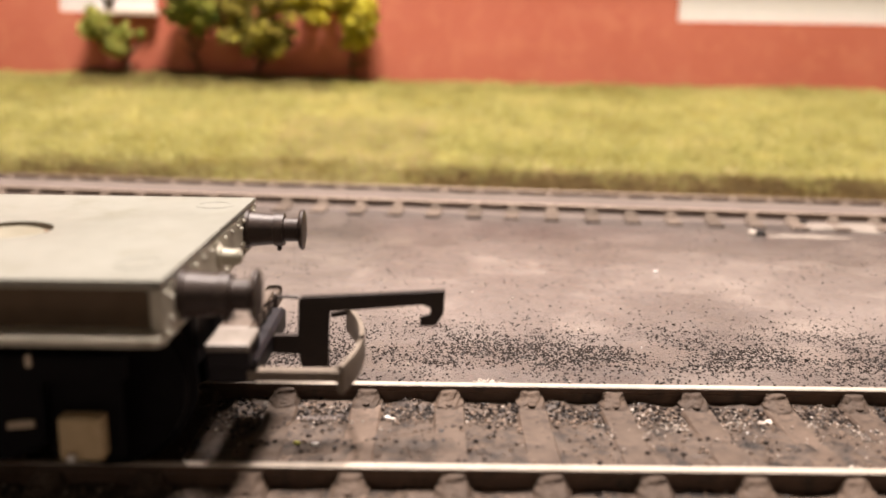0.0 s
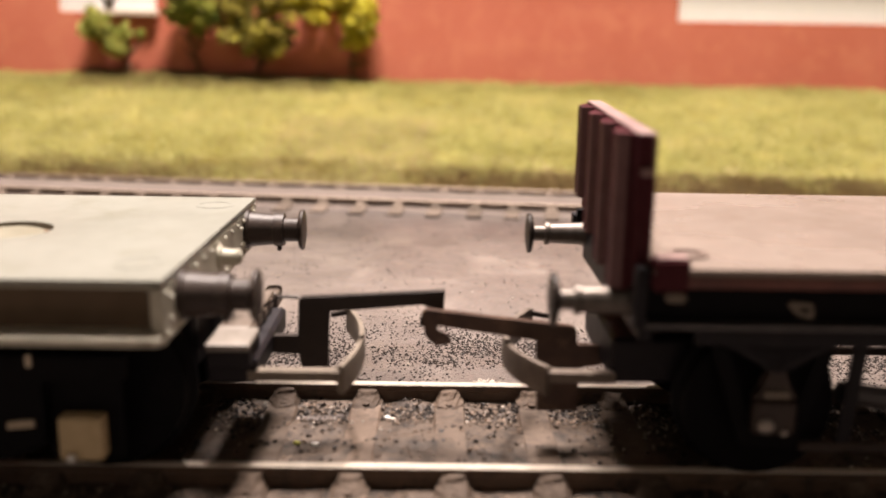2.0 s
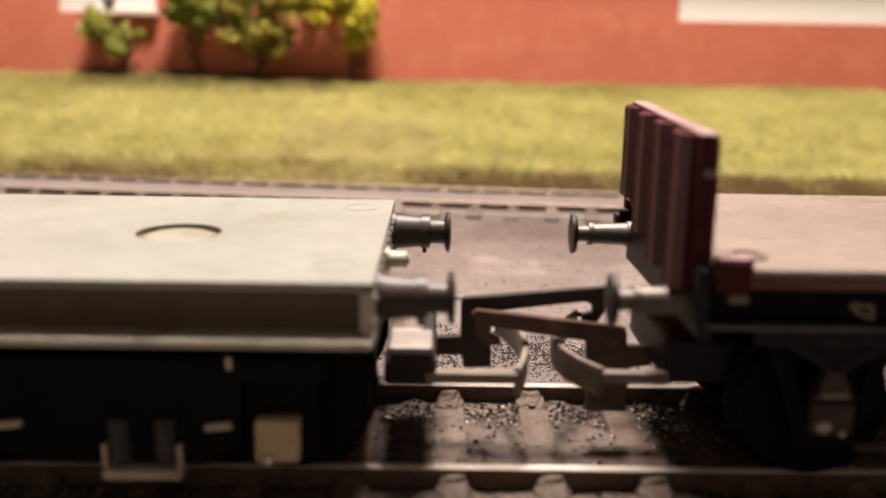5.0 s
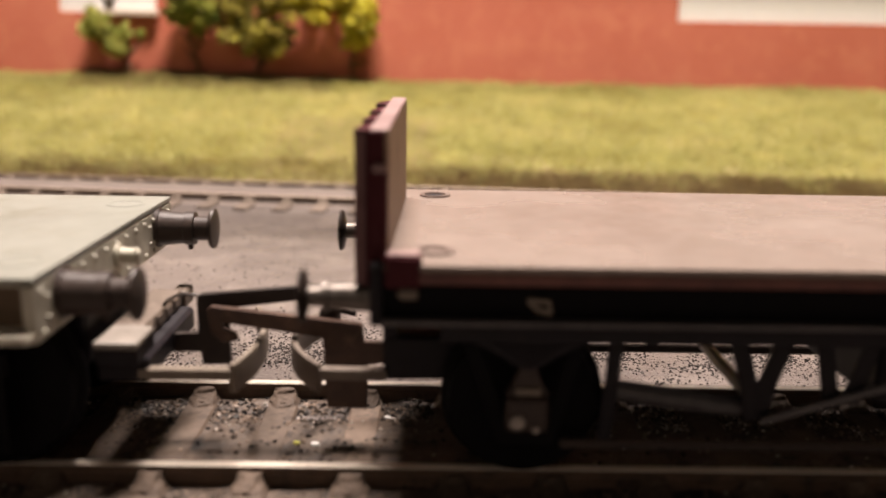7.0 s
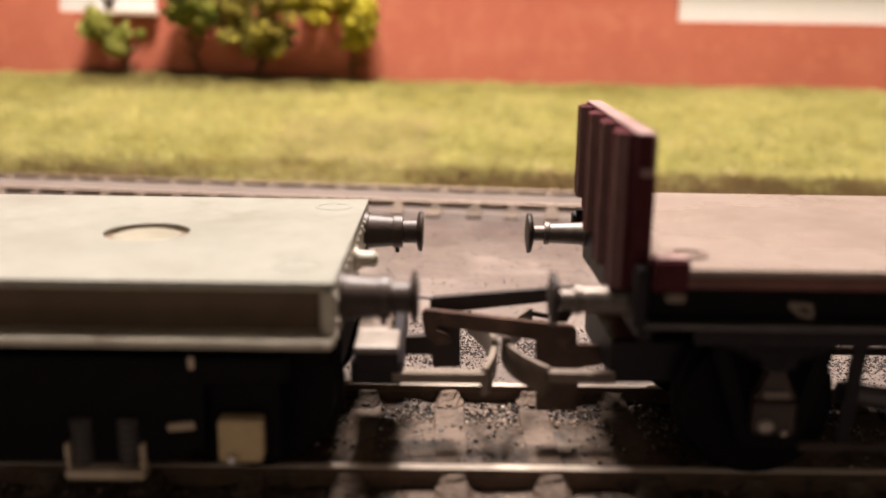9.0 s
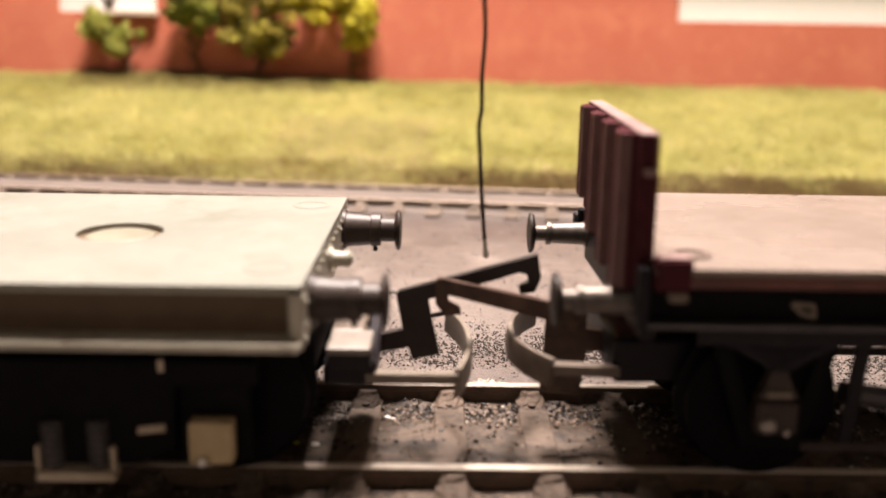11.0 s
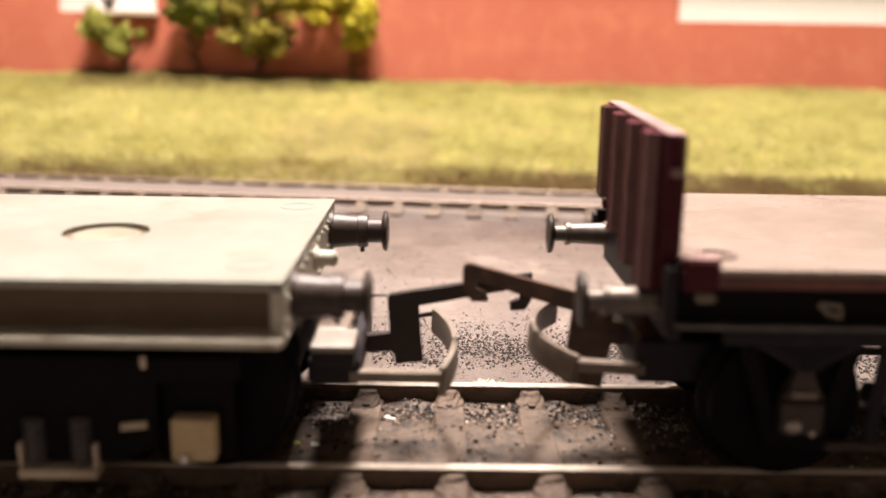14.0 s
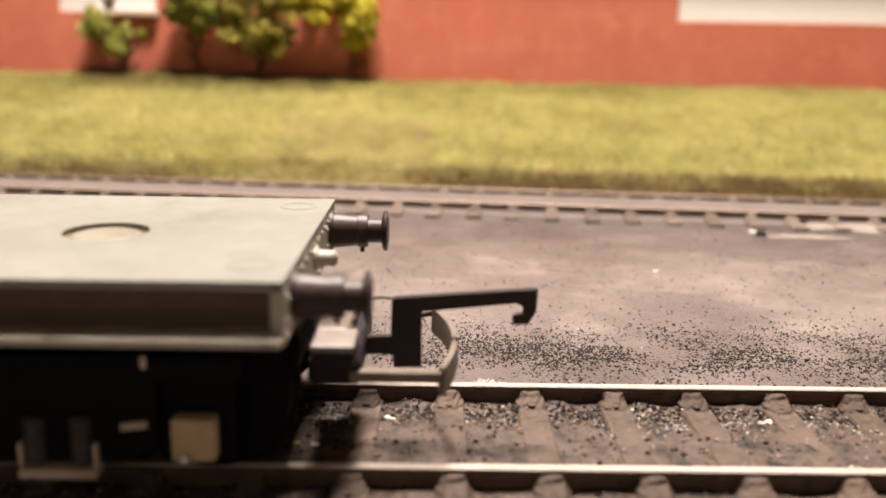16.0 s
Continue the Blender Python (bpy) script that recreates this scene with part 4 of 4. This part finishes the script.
def build_bulkhead_wagon():
    w = thing("bulkhead_wagon", "maroon flat wagon with an upright bulkhead on black underframe", "wagon")
    L = 78.0
    y0, y1, zt = MID - 15.1, MID + 15.1, 17.3
    part("deck", box(bmesh.new(), 1.3, L - 1.3, y0, y1, 16.75, zt, 0.1), MAROON_DECK, w, "dusty red-brown deck")
    for y, s in ((y0, 1), (y1, -1)):
        part("curb_rail", box(bmesh.new(), 3.2, L - 3.2, *sorted((y - s * 0.03, y + s * 0.8)), 15.95, 16.74, 0.1), CURB, w, "maroon edge board of the deck")
        bm = bmesh.new()
        box(bm, 0.6, L - 0.6, *sorted((y + s * 1.3, y + s * 2.1)), 13.2, 15.94, 0.1)
        part("solebar", bm, WHEEL_BLACK, w, "black channel solebar")
        # The lip's grey paints the thin highlight along the black solebar.
        part("solebar_lip", box(bmesh.new(), 0.6, L - 0.6, *sorted((y + s * 0.4, y + s * 1.3)), 13.0, 13.4, 0.08), GEAR_GREY, w, "lower lip of the solebar, grey for its highlight")
        part("inner_beam", box(bmesh.new(), 5.0, L - 5.0, *sorted((y + s * 2.1, y + s * 2.7)), 11.35, 13.4, 0.08), BLACK, w)
        for x in (2.6, L - 2.6):
            part("corner_pocket", box(bmesh.new(), x - 1.3, x + 1.1, *sorted((y - s * 0.1, y + s * 1.4)), 15.7, 17.9 if s > 0 else 17.25, 0.2), MAROON, w, "maroon stake pocket at the deck corner")
            if s > 0:
                part("pocket_top", box(bmesh.new(), x - 1.15, x + 0.95, *sorted((y + s * 0.05, y + s * 1.25)), 17.88, 17.98, 0.03), MAROON_EDGE, w, "dusty top of the stake pocket")
            part("pocket_clip", box(bmesh.new(), x - 0.4, x + 0.9, *sorted((y - s * 0.2, y + s * 0.6)), 15.0, 15.65, 0.15), BOW_DUSTY, w, "pale worn clip")
        for x in (11.8, L - 11.8):
            bm = bmesh.new()
            strap(bm, [(x - 1.0, y + s * 1.2, 14.7), (x - 0.4, y + s * 1.1, 14.1), (x + 0.5, y + s * 1.1, 13.8)], 0.35, 0.3)
            strap(bm, [(x + 0.5, y + s * 1.1, 13.8), (x + 0.4, y + s * 1.15, 14.6), (x - 1.0, y + s * 1.2, 14.7)], 0.35, 0.3)
            part("label_clip", bm, BOW_DUSTY, w, "worn pale clip on the solebar")
    for x in (3.0, L - 3.0):
        for y in (MID - 11.2, MID + 11.6):
            part("stake_ring", lathe(bmesh.new(), (x + (1.5 if x < 40 else -1.5), y, zt + 0.004), (0, 0, 1), [(-0.05, 1.45), (0.16, 1.38), (0.16, 1.0), (-0.05, 0.9)], 26, False), STAKE, w, "round ring set in the deck")
            part("ring_hole", lathe(bmesh.new(), (x + (1.5 if x < 40 else -1.5), y, zt + 0.006), (0, 0, 1), [(0, 0.86), (0.01, 0.86)], 22), STAKE if y < MID else BLACK, w, "dark hole inside the deck ring")
    # bulkheads with upright ribs on the outer face
    for xb, s in ((0.0, 1), (L, -1)):
        b = thing("bulkhead", "maroon bulkhead with upright ribs", "", (xb, 0, 0))
        b.parent = w
        hw, hf = 13.25, 10.6
        near, far = MID - hw, MID + hf
        b.rotation_euler = (0, 0, -s * 0.018)
        b.location = Vector((xb + s * near * 0.018, 0, 0)) * MM
        lo = [(near, 17.6), (near, 25.65), (far, 26.2), (far, 18.8), (far - 1.2, 17.4), (far - 7.5, 15.6), (near + 3.0, 14.9), (near + 1.2, 15.2)]
        slab(b, "panel", lo, *sorted((s * 0.35, s * 1.35)), MAROON, "maroon end panel")
        slab(b, "inner_board", [(y, z - 0.05) for y, z in lo[1:3]] + [(far - 0.2, 17.35), (near + 0.2, 17.35)], *sorted((s * 1.36, s * 1.62)), BULKHEAD_INNER, "dusty brown inner boards of the bulkhead")
        slab(b, "top_rail", [(near + 0.1, 25.66), (far - 0.1, 26.21), (far - 0.1, 26.36), (near + 0.1, 25.81)], *sorted((s * 0.34, s * 1.6)), MAROON_EDGE, "dusty maroon top edge")
        for k, low in enumerate((15.0, 15.2, 16.3, 18.3)):
            y = near + 1.6 + k * 5.9
            top = 25.62 + 0.55 * (y - near) / (hw + hf)
            rib = column(bmesh.new(), [(s * 0.36, y - 0.5), (s * -0.72, y), (s * -0.72, y + 2.3), (s * 0.05, y + 4.4), (s * 0.36, y + 4.4)], low, top)
            part("rib", rib, MAROON, b, "upright maroon rib with a bevelled face")
            # A paler strip along the near edge of each rib.
            part("rib_edge", column(bmesh.new(), [(s * 0.0, y - 0.42), (s * -0.76, y - 0.06), (s * -0.76, y + 0.3), (s * -0.70, y + 0.3), (s * -0.60, y - 0.02), (s * 0.05, y - 0.3)], low + 0.1, top + 0.02, 0), RIB_EDGE, b, "paler near edge of the rib")
        part("clip", box(bmesh.new(), *sorted((s * 0.6, s * 1.45)), near - 0.35, near + 0.2, 23.0, 23.6, 0.1), MAROON_EDGE, b, "small worn clip")
        part("side_post", box(bmesh.new(), *sorted((s * 0.9, s * 1.6)), near - 0.25, near + 0.6, 17.3, 23.2, 0.12), MAROON, b)
    for x, s in ((0.35, 1), (L - 0.35, -1)):
        part("headstock", box(bmesh.new(), *sorted((x + s * 0.7, x + s * 1.7)), y0 + 2.2, y1 - 3.6, 11.6, 15.1, 0.12), BLACK, w, "black buffer beam")
        for y in (y0 + 1.0, y1 - 1.0):
            part("end_post", box(bmesh.new(), *sorted((x - s * 0.05, x + s * 0.75)), y - 0.7, y + 0.7, 13.0, 17.2 if y < MID else 15.4, 0.12), BLACK, w)
    buffer_set(w, ((0.05, -1), (L - 0.05, 1)), BUFFER_STEEL, BUFFER_STEEL, [(-1.4, 1.25), (-0.6, 1.22), (-0.55, 1.05), (2.5, 0.92), (2.6, 1.08), (3.0, 1.08)], 0.95, "slim buffer with a bright steel ram", 0.72, 0.25)
    # running gear
    for x in (11.2, L - 11.2):
        wheelset(w, x, 5.6)
        for y, s in ((-2.6, -1), (19.5, 1)):
            bm = bmesh.new()
            prism(bm, [(x - 5.3, 13.2), (x - 2.0, 3.2), (x + 2.0, 3.2), (x + 4.9, 13.2), (x + 3.6, 13.2), (x + 1.6, 5.5), (x - 1.6, 5.5), (x - 4.2, 13.2)], *sorted((y, y + s * 0.5)), 0.08)
            part("w_iron", bm, WHEEL_BLACK, w, "black V-shaped axle guard")
            bm = bmesh.new()
            box(bm, x - 1.5, x + 1.5, *sorted((y, y + s * 1.6)), 4.6, 7.2, 0.25)
            prism(bm, [(x - 1.7, 7.2), (x + 1.7, 7.2), (x + 0.9, 8.0), (x + 0.5, 9.6), (x - 0.5, 9.6), (x - 0.9, 8.0)], *sorted((y + s * 0.2, y + s * 1.2)), 0.12)
            a = part("axlebox", bm, GUNMETAL, w, "worn dark axlebox")
            # Small bright disc that stands for a glint on the axlebox.
            part("cover", lathe(bmesh.new(), (x - 0.7, y + s * 1.6, 5.4), (0, s, 0), [(0, 0.6), (0.3, 0.5), (0.4, 0.2)], 12), STEEL, a, "bright steel spot added as a glint")
            part("bolt", lathe(bmesh.new(), (x + 0.6, y + s * 1.6, 4.9), (0, s, 0), [(0, 0.28), (0.25, 0.22)], 8), STEEL, a)
            part("buckle", box(bmesh.new(), x - 0.9, x + 0.9, *sorted((y + s * 1.2, y + s * 1.45)), 7.3, 7.9, 0.1), BOW_DUSTY, a, "dusty spring buckle")
            bm = bmesh.new()
            for k in range(5):
                l = 5.6 - k * 0.95
                strap(bm, [(x - l, y + s * 0.8, 12.0 - k * 0.42), (x - l / 2, y + s * 0.8, 11.25 - k * 0.42), (x, y + s * 0.8, 11.0 - k * 0.42), (x + l / 2, y + s * 0.8, 11.25 - k * 0.42), (x + l, y + s * 0.8, 12.0 - k * 0.42)], 0.36, 0.9)
            part("leaf_spring", bm, BLACK, w, "black leaf spring")
    for y, s in ((-1.9, -1), (18.8, 1)):
        part("tie_bar", box(bmesh.new(), 13.8, L - 13.8, *sorted((y, y + s * 0.5)), 2.6, 3.3, 0.1), GUNMETAL, w, "long low tie bar")
        for x, tilt in ((17.8, -0.8), (L - 17.8, 0.8)):
            bm = bmesh.new()
            strap(bm, [(x, y + s * 0.2, 13.2), (x + tilt, y + s * 0.2, 3.2)], 0.4, 1.0, (0, 1, 0))
            part("hanger", bm, BLACK, w, "black brake hanger")
        for x, q in ((27.9, 1), (L - 27.9, -1)) if s < 0 else ():
            bm = bmesh.new()
            strap(bm, [(x - q * 2.3, y + s * 0.2, 13.2), (x - q * 0.7, y + s * 0.2, 7.8), (x - q * 0.1, y + s * 0.2, 5.0)], 0.45, 1.25, (0, 1, 0))
            strap(bm, [(x + q * 2.5, y + s * 0.2, 13.2), (x + q * 0.7, y + s * 0.2, 7.8), (x + q * 0.1, y + s * 0.2, 5.0)], 0.40, 1.35, (0, 1, 0))
            part("v_hanger", bm, BLACK, w, "black V-shaped brake hanger")
        for x0, x1 in ((32.0, 33.3), (36.6, 34.6), (L - 32.0, L - 33.3), (L - 36.6, L - 34.6)) if s < 0 else ():
            bm = bmesh.new()
            strap(bm, [(x0, y + s * 0.2, 13.2), (x1, y + s * 0.2, 6.4)], 0.4, 1.2, (0, 1, 0))
            part("strut", bm, BLACK, w, "slanting black strut")
        if s < 0:
            bm = bmesh.new()
            strap(bm, [(28.2, y + s * 0.8, 5.1), (37.6, y + s * 0.8, 8.0), (46.0, y + s * 0.8, 10.4), (51.0, y + s * 0.8, 10.6)], 0.55, 0.45)
            part("brake_lever", bm, GEAR_GREY, w, "long worn grey brake lever")
        part("brake_bracket", box(bmesh.new(), 19.6, 20.5, *sorted((y + s * 0.1, y + s * 0.6)), 10.3, 13.2, 0.12), BLACK, w, "small black bracket under the solebar")
    part("brake_cylinder_box", box(bmesh.new(), 36.9, 41.1, -1.2, 17.9, 5.8, 13.5, 0.3), BLACK, w, "black brake cylinder housing under the middle")
    bm = bmesh.new()
    rod(bm, (17.6, MID - 8, 6.2), (27.6, MID - 8, 4.8), 0.8, 10)
    rod(bm, (27.9, -1.2, 6.2), (27.9, 18.2, 6.2), 0.5, 8)
    part("brake_rod", bm, GEAR_GREY, w, "worn grey brake rods")
    part("truss_bar", box(bmesh.new(), 16, L - 16, 18.9, 19.6, 10.4, 12.2, 0.1), BLACK, w, "black truss bar along the underframe")
    part("underframe", box(bmesh.new(), 2, L - 2, MID - 9, MID + 9, 13.6, 16.7, 0.2), BLACK, w, "black underframe")
    part("coupling_pocket", box(bmesh.new(), 0.7, 8, MID - 6.4, MID + 6.4, 6.0, 9.6, 0.3), BLACK, w, "black coupling pocket")
    bumper = bow(w, -1, 1.0, -6.9, 2.8, 2.8, BOW_TAN, 6.35, 0.5)
    px, pz = 2.2, 6.6
    prof = [(1.0, 5.6), (-0.9, 5.4), (-0.9, 1.5), (-4.2, 1.5), (-4.4, 7.7), (-12.2, 8.75), (-12.75, 8.9), (-12.65, 8.2), (-11.6, 7.85), (-11.4, 7.25), (-12.7, 7.05), (-13.6, 7.9), (-13.9, 9.8), (-13.5, 10.15), (-1.5, 8.85), (-1.2, 8.5), (-1.2, 7.2), (1.0, 7.2)]
    bm = prism(bmesh.new(), [(x - px, z - pz) for x, z in prof], -0.35, 0.35, 0.07)
    hook = part("hook", bm, HOOK_BROWN, w, "browned steel coupling hook with a dropper", (px, MID - 0.9, pz))
    return w, hook, bumper


def build_wire():
    wire = thing("wire_hook", "thin dark bent iron wire held down over the couplings", "wire")
    bm = bmesh.new()
    pts = [(0, 0, 0.8), (-0.22, 0, 3), (-0.48, 0, 6.5), (-0.58, 0, 8.4), (-0.70, 0, 9.8), (-0.66, 0, 10.6), (-0.50, 0, 11.6), (-0.56, 0, 14), (-0.36, 0, 17.3), (-0.46, 0, 19.2), (-0.66, 0, 21.5), (-0.75, 0, 30), (-0.5, 0, 60), (-0.6, 0, 110)]
    for a, b in zip(pts, pts[1:]):
        rod(bm, a, b, 0.17, 9)
    part("shaft", bm, WIRE, wire, "dark iron wire", smooth=True)
    bm = bmesh.new()
    lathe(bm, (0.15, 0, -0.7), (-0.1, 0, 1), [(0, 0.1), (0.12, 0.26), (0.45, 0.3), (0.7, 0.2), (1.6, 0.18)], 10)
    part("tip", bm, BRASS, wire, "bare bright wire tip", smooth=True)
    return wire


build_room()
build_ground()
near_track = build_track("near_track", "model railway track with brown sleepers and bright rails", (0, 0, 0), 0.0, -120, 140, 1.6, RAIL_TOP, RAIL_WEB, CHAIR, SLEEPER)
far_track = build_track("far_track", "second model track along the foot of the grass", (0, 115.6, 0), FAR_SLOPE, -230, 250, 0.4, FAR_RAIL, FAR_WEB, FAR_SLEEPER, FAR_SLEEPER)
build_house()
build_pot()
build_shrub(-115, 25, [((-6, -2, 35), (5, 7, 7), 700), ((1, -3, 29), (6, 8, 7), 800)], LEAF_PALE, "small green climbing shrub at the brick wall", 3, [(4, 26)])
build_shrub(-87, 25, [((-1, -4, 43), (8, 11, 8), 1700), ((3, -4, 38), (9, 10, 6), 1200)], LEAF_GREEN, "bushy green shrub at the brick wall", 5, [(0, 32)])
build_shrub(-60, 25, [((-12, -4, 40), (9, 12, 8), 1500), ((-2, -5, 31), (12, 12, 8), 1900), ((4, -4, 42), (11, 11, 5), 700)], LEAF_MIXED, "olive green bushy shrub at the brick wall", 8, [(-4, 28)])
build_shrub(-36, 25, [((-6, -4, 43), (13, 13, 7), 1700), ((9, -4, 38), (7, 11, 9), 1400), ((8, -4, 31), (5, 9, 6), 500)], LEAF_YELLOW, "bright yellow-green bushy shrub at the brick wall", 12, [(6, 30)])
build_grass()
build_grains()
build_debris()
grey_wagon, grey_hook = build_grey_wagon()
red_wagon, red_hook, red_bow = build_bulkhead_wagon()
wire_hook = build_wire()


def glide(t0, p0, v0, t1, p1, v1, n):
    """Places between two times, leaving and arriving at the given speeds."""
    rows = []
    for k in range(1, n):
        u, d = k / n, t1 - t0
        rows.append((t0 + u * d, (2 * u**3 - 3 * u**2 + 1) * p0 + (u**3 - 2 * u**2 + u) * d * v0 + (3 * u**2 - 2 * u**3) * p1 + (u**3 - u**2) * d * v1))
    return rows


def motions():
    """Both wagons roll along the near track, their hooks lift, and the wire dips between them."""
    grey = [(0.0, -17.45), (2.6, -17.45), (2.8, -17.6), (3.0, -17.62), (3.5, -17.55), (3.8, -17.3), (3.9, -16.4), (4.0, -13.6), (4.1, -11.3), (4.2, -8.7)]
    grey += glide(4.2, -8.7, 25.0, 6.3, -26.2, -13.0, 6)
    grey += [(6.3, -26.0), (6.4, -27.3), (6.5, -28.2), (6.6, -28.5), (6.8, -27.7), (7.0, -25.7), (7.2, -22.6), (7.5, -16.3), (7.7, -11.0), (7.8, -8.2), (7.9, -6.9), (8.0, -6.55), (8.5, -6.45), (9.2, -6.45), (10.3, -7.0), (11.1, -8.6), (11.5, -8.8), (11.7, -9.3), (12.0, -9.8), (12.5, -10.1), (12.7, -9.8), (13.0, -9.7), (16.0, -9.7)]
    lean = [(0.0, 0.0), (9.2, 0.0), (10.5, 0.4), (11.3, 1.0), (12.0, 1.3), (12.5, 1.3), (12.65, 0.2), (12.8, 0.0), (16.0, 0.0)]
    def at(rows, t):
        return float(np.interp(t, [r[0] for r in rows], [r[1] for r in rows]))
    def tipped(x, a):
        return pose(x * MM, 0, 0) @ Matrix.Translation((0, MID * MM, 0)) @ pose(0, 0, 0, a, 0, 0) @ Matrix.Translation((0, -MID * MM, 0))
    walk(grey_wagon, [(t, tipped(x, at(lean, t))) for t, x in grey])
    red = [(0.0, 112.0), (0.5, 68.0), (0.7, 52.5), (0.8, 46.0), (0.9, 41.0), (1.0, 36.6), (1.2, 31.3), (1.4, 27.1), (1.5, 24.9), (1.8, 17.1), (2.0, 12.95), (2.2, 10.1), (2.4, 7.7), (2.6, 4.75), (2.8, 2.6), (2.9, 2.15), (3.0, 2.25), (3.2, 2.8), (3.5, 3.0), (3.7, 3.3), (3.9, 5.2), (4.0, 7.5), (4.1, 9.6), (4.2, 12.2)]
    red += glide(4.2, 12.2, 25.0, 6.3, -5.2, -13.0, 6)
    red += [(6.3, -5.2), (6.4, -6.6), (6.5, -7.5), (6.6, -7.8), (6.8, -6.8), (7.0, -4.5), (7.2, -1.5), (7.4, 3.4), (7.5, 6.15), (7.7, 11.4), (7.8, 12.4), (8.0, 12.75), (8.5, 12.93), (9.2, 12.93), (10.3, 13.0), (11.5, 13.15), (12.0, 12.97), (12.5, 13.03), (13.0, 13.05), (13.8, 13.05), (13.9, 13.5), (14.0, 14.9), (14.2, 19.7), (14.4, 23.7), (14.5, 24.75), (14.7, 25.9), (15.0, 26.4), (15.2, 26.45), (15.3, 27.9), (15.4, 32.8), (15.5, 38.9), (15.6, 44.0), (15.8, 56.0), (16.0, 69.0)]
    walk(red_wagon, [(t, pose(x * MM, 0, 0)) for t, x in red])
    up = [(0.0, 0.0), (2.4, 0.0), (2.5, 3.0), (2.6, 6.5), (2.7, 2.0), (9.2, 2.0), (10.4, 3.0), (11.2, 15.5), (11.3, 16.0), (11.6, 15.3), (11.7, 11.0), (11.8, 7.0), (12.0, 6.2), (15.4, 6.0), (15.6, 5.6), (15.8, 2.4), (16.0, 1.0)]
    walk(grey_hook, [(t, pose(3.0 * MM, (MID + 0.6) * MM, 6.5 * MM, 0, -a, 0)) for t, a in up])
    up = [(0.0, 0.0), (2.4, 0.0), (2.5, 4.8), (2.6, 0.0), (9.2, 0.0), (10.4, 2.0), (11.2, 12.5), (11.3, 13.2), (11.5, 17.8), (11.6, 17.8), (11.7, 17.0), (11.8, 15.6), (12.0, 15.8), (16.0, 15.6)]
    low = Vector((13.0, MID - 0.9, 2.8)) * MM
    walk(red_hook, [(t, Matrix.Translation(low) @ pose(0, 0, 0, 0, 0.545 * a, 0) @ Matrix.Translation(Vector((2.2, MID - 0.9, 6.6)) * MM - low)) for t, a in up])
    walk(red_bow, [(t, Matrix.Translation(low) @ pose(0, 0, 0, 0, 0.2 * a, 0) @ Matrix.Translation(-low)) for t, a in up])
    wire = [(0.0, 3.0, 90.0), (9.4, 3.0, 90.0), (10.4, 4.0, 14.0), (11.0, 4.6, 14.6), (11.3, 4.6, 15.2), (11.5, 5.0, 15.3), (11.7, 5.2, 14.2), (11.9, 5.1, 13.6), (12.2, 4.8, 13.5), (12.4, 4.5, 14.2), (12.5, 4.0, 15.6), (12.6, 2.0, 23.0), (12.7, 1.0, 48.0), (12.9, 1.0, 90.0), (16.0, 1.0, 90.0)]
    walk(wire_hook, [(t, pose((x - 0.45) * MM, (MID + 1.2) * MM, z * MM)) for t, x, z in wire])


motions()
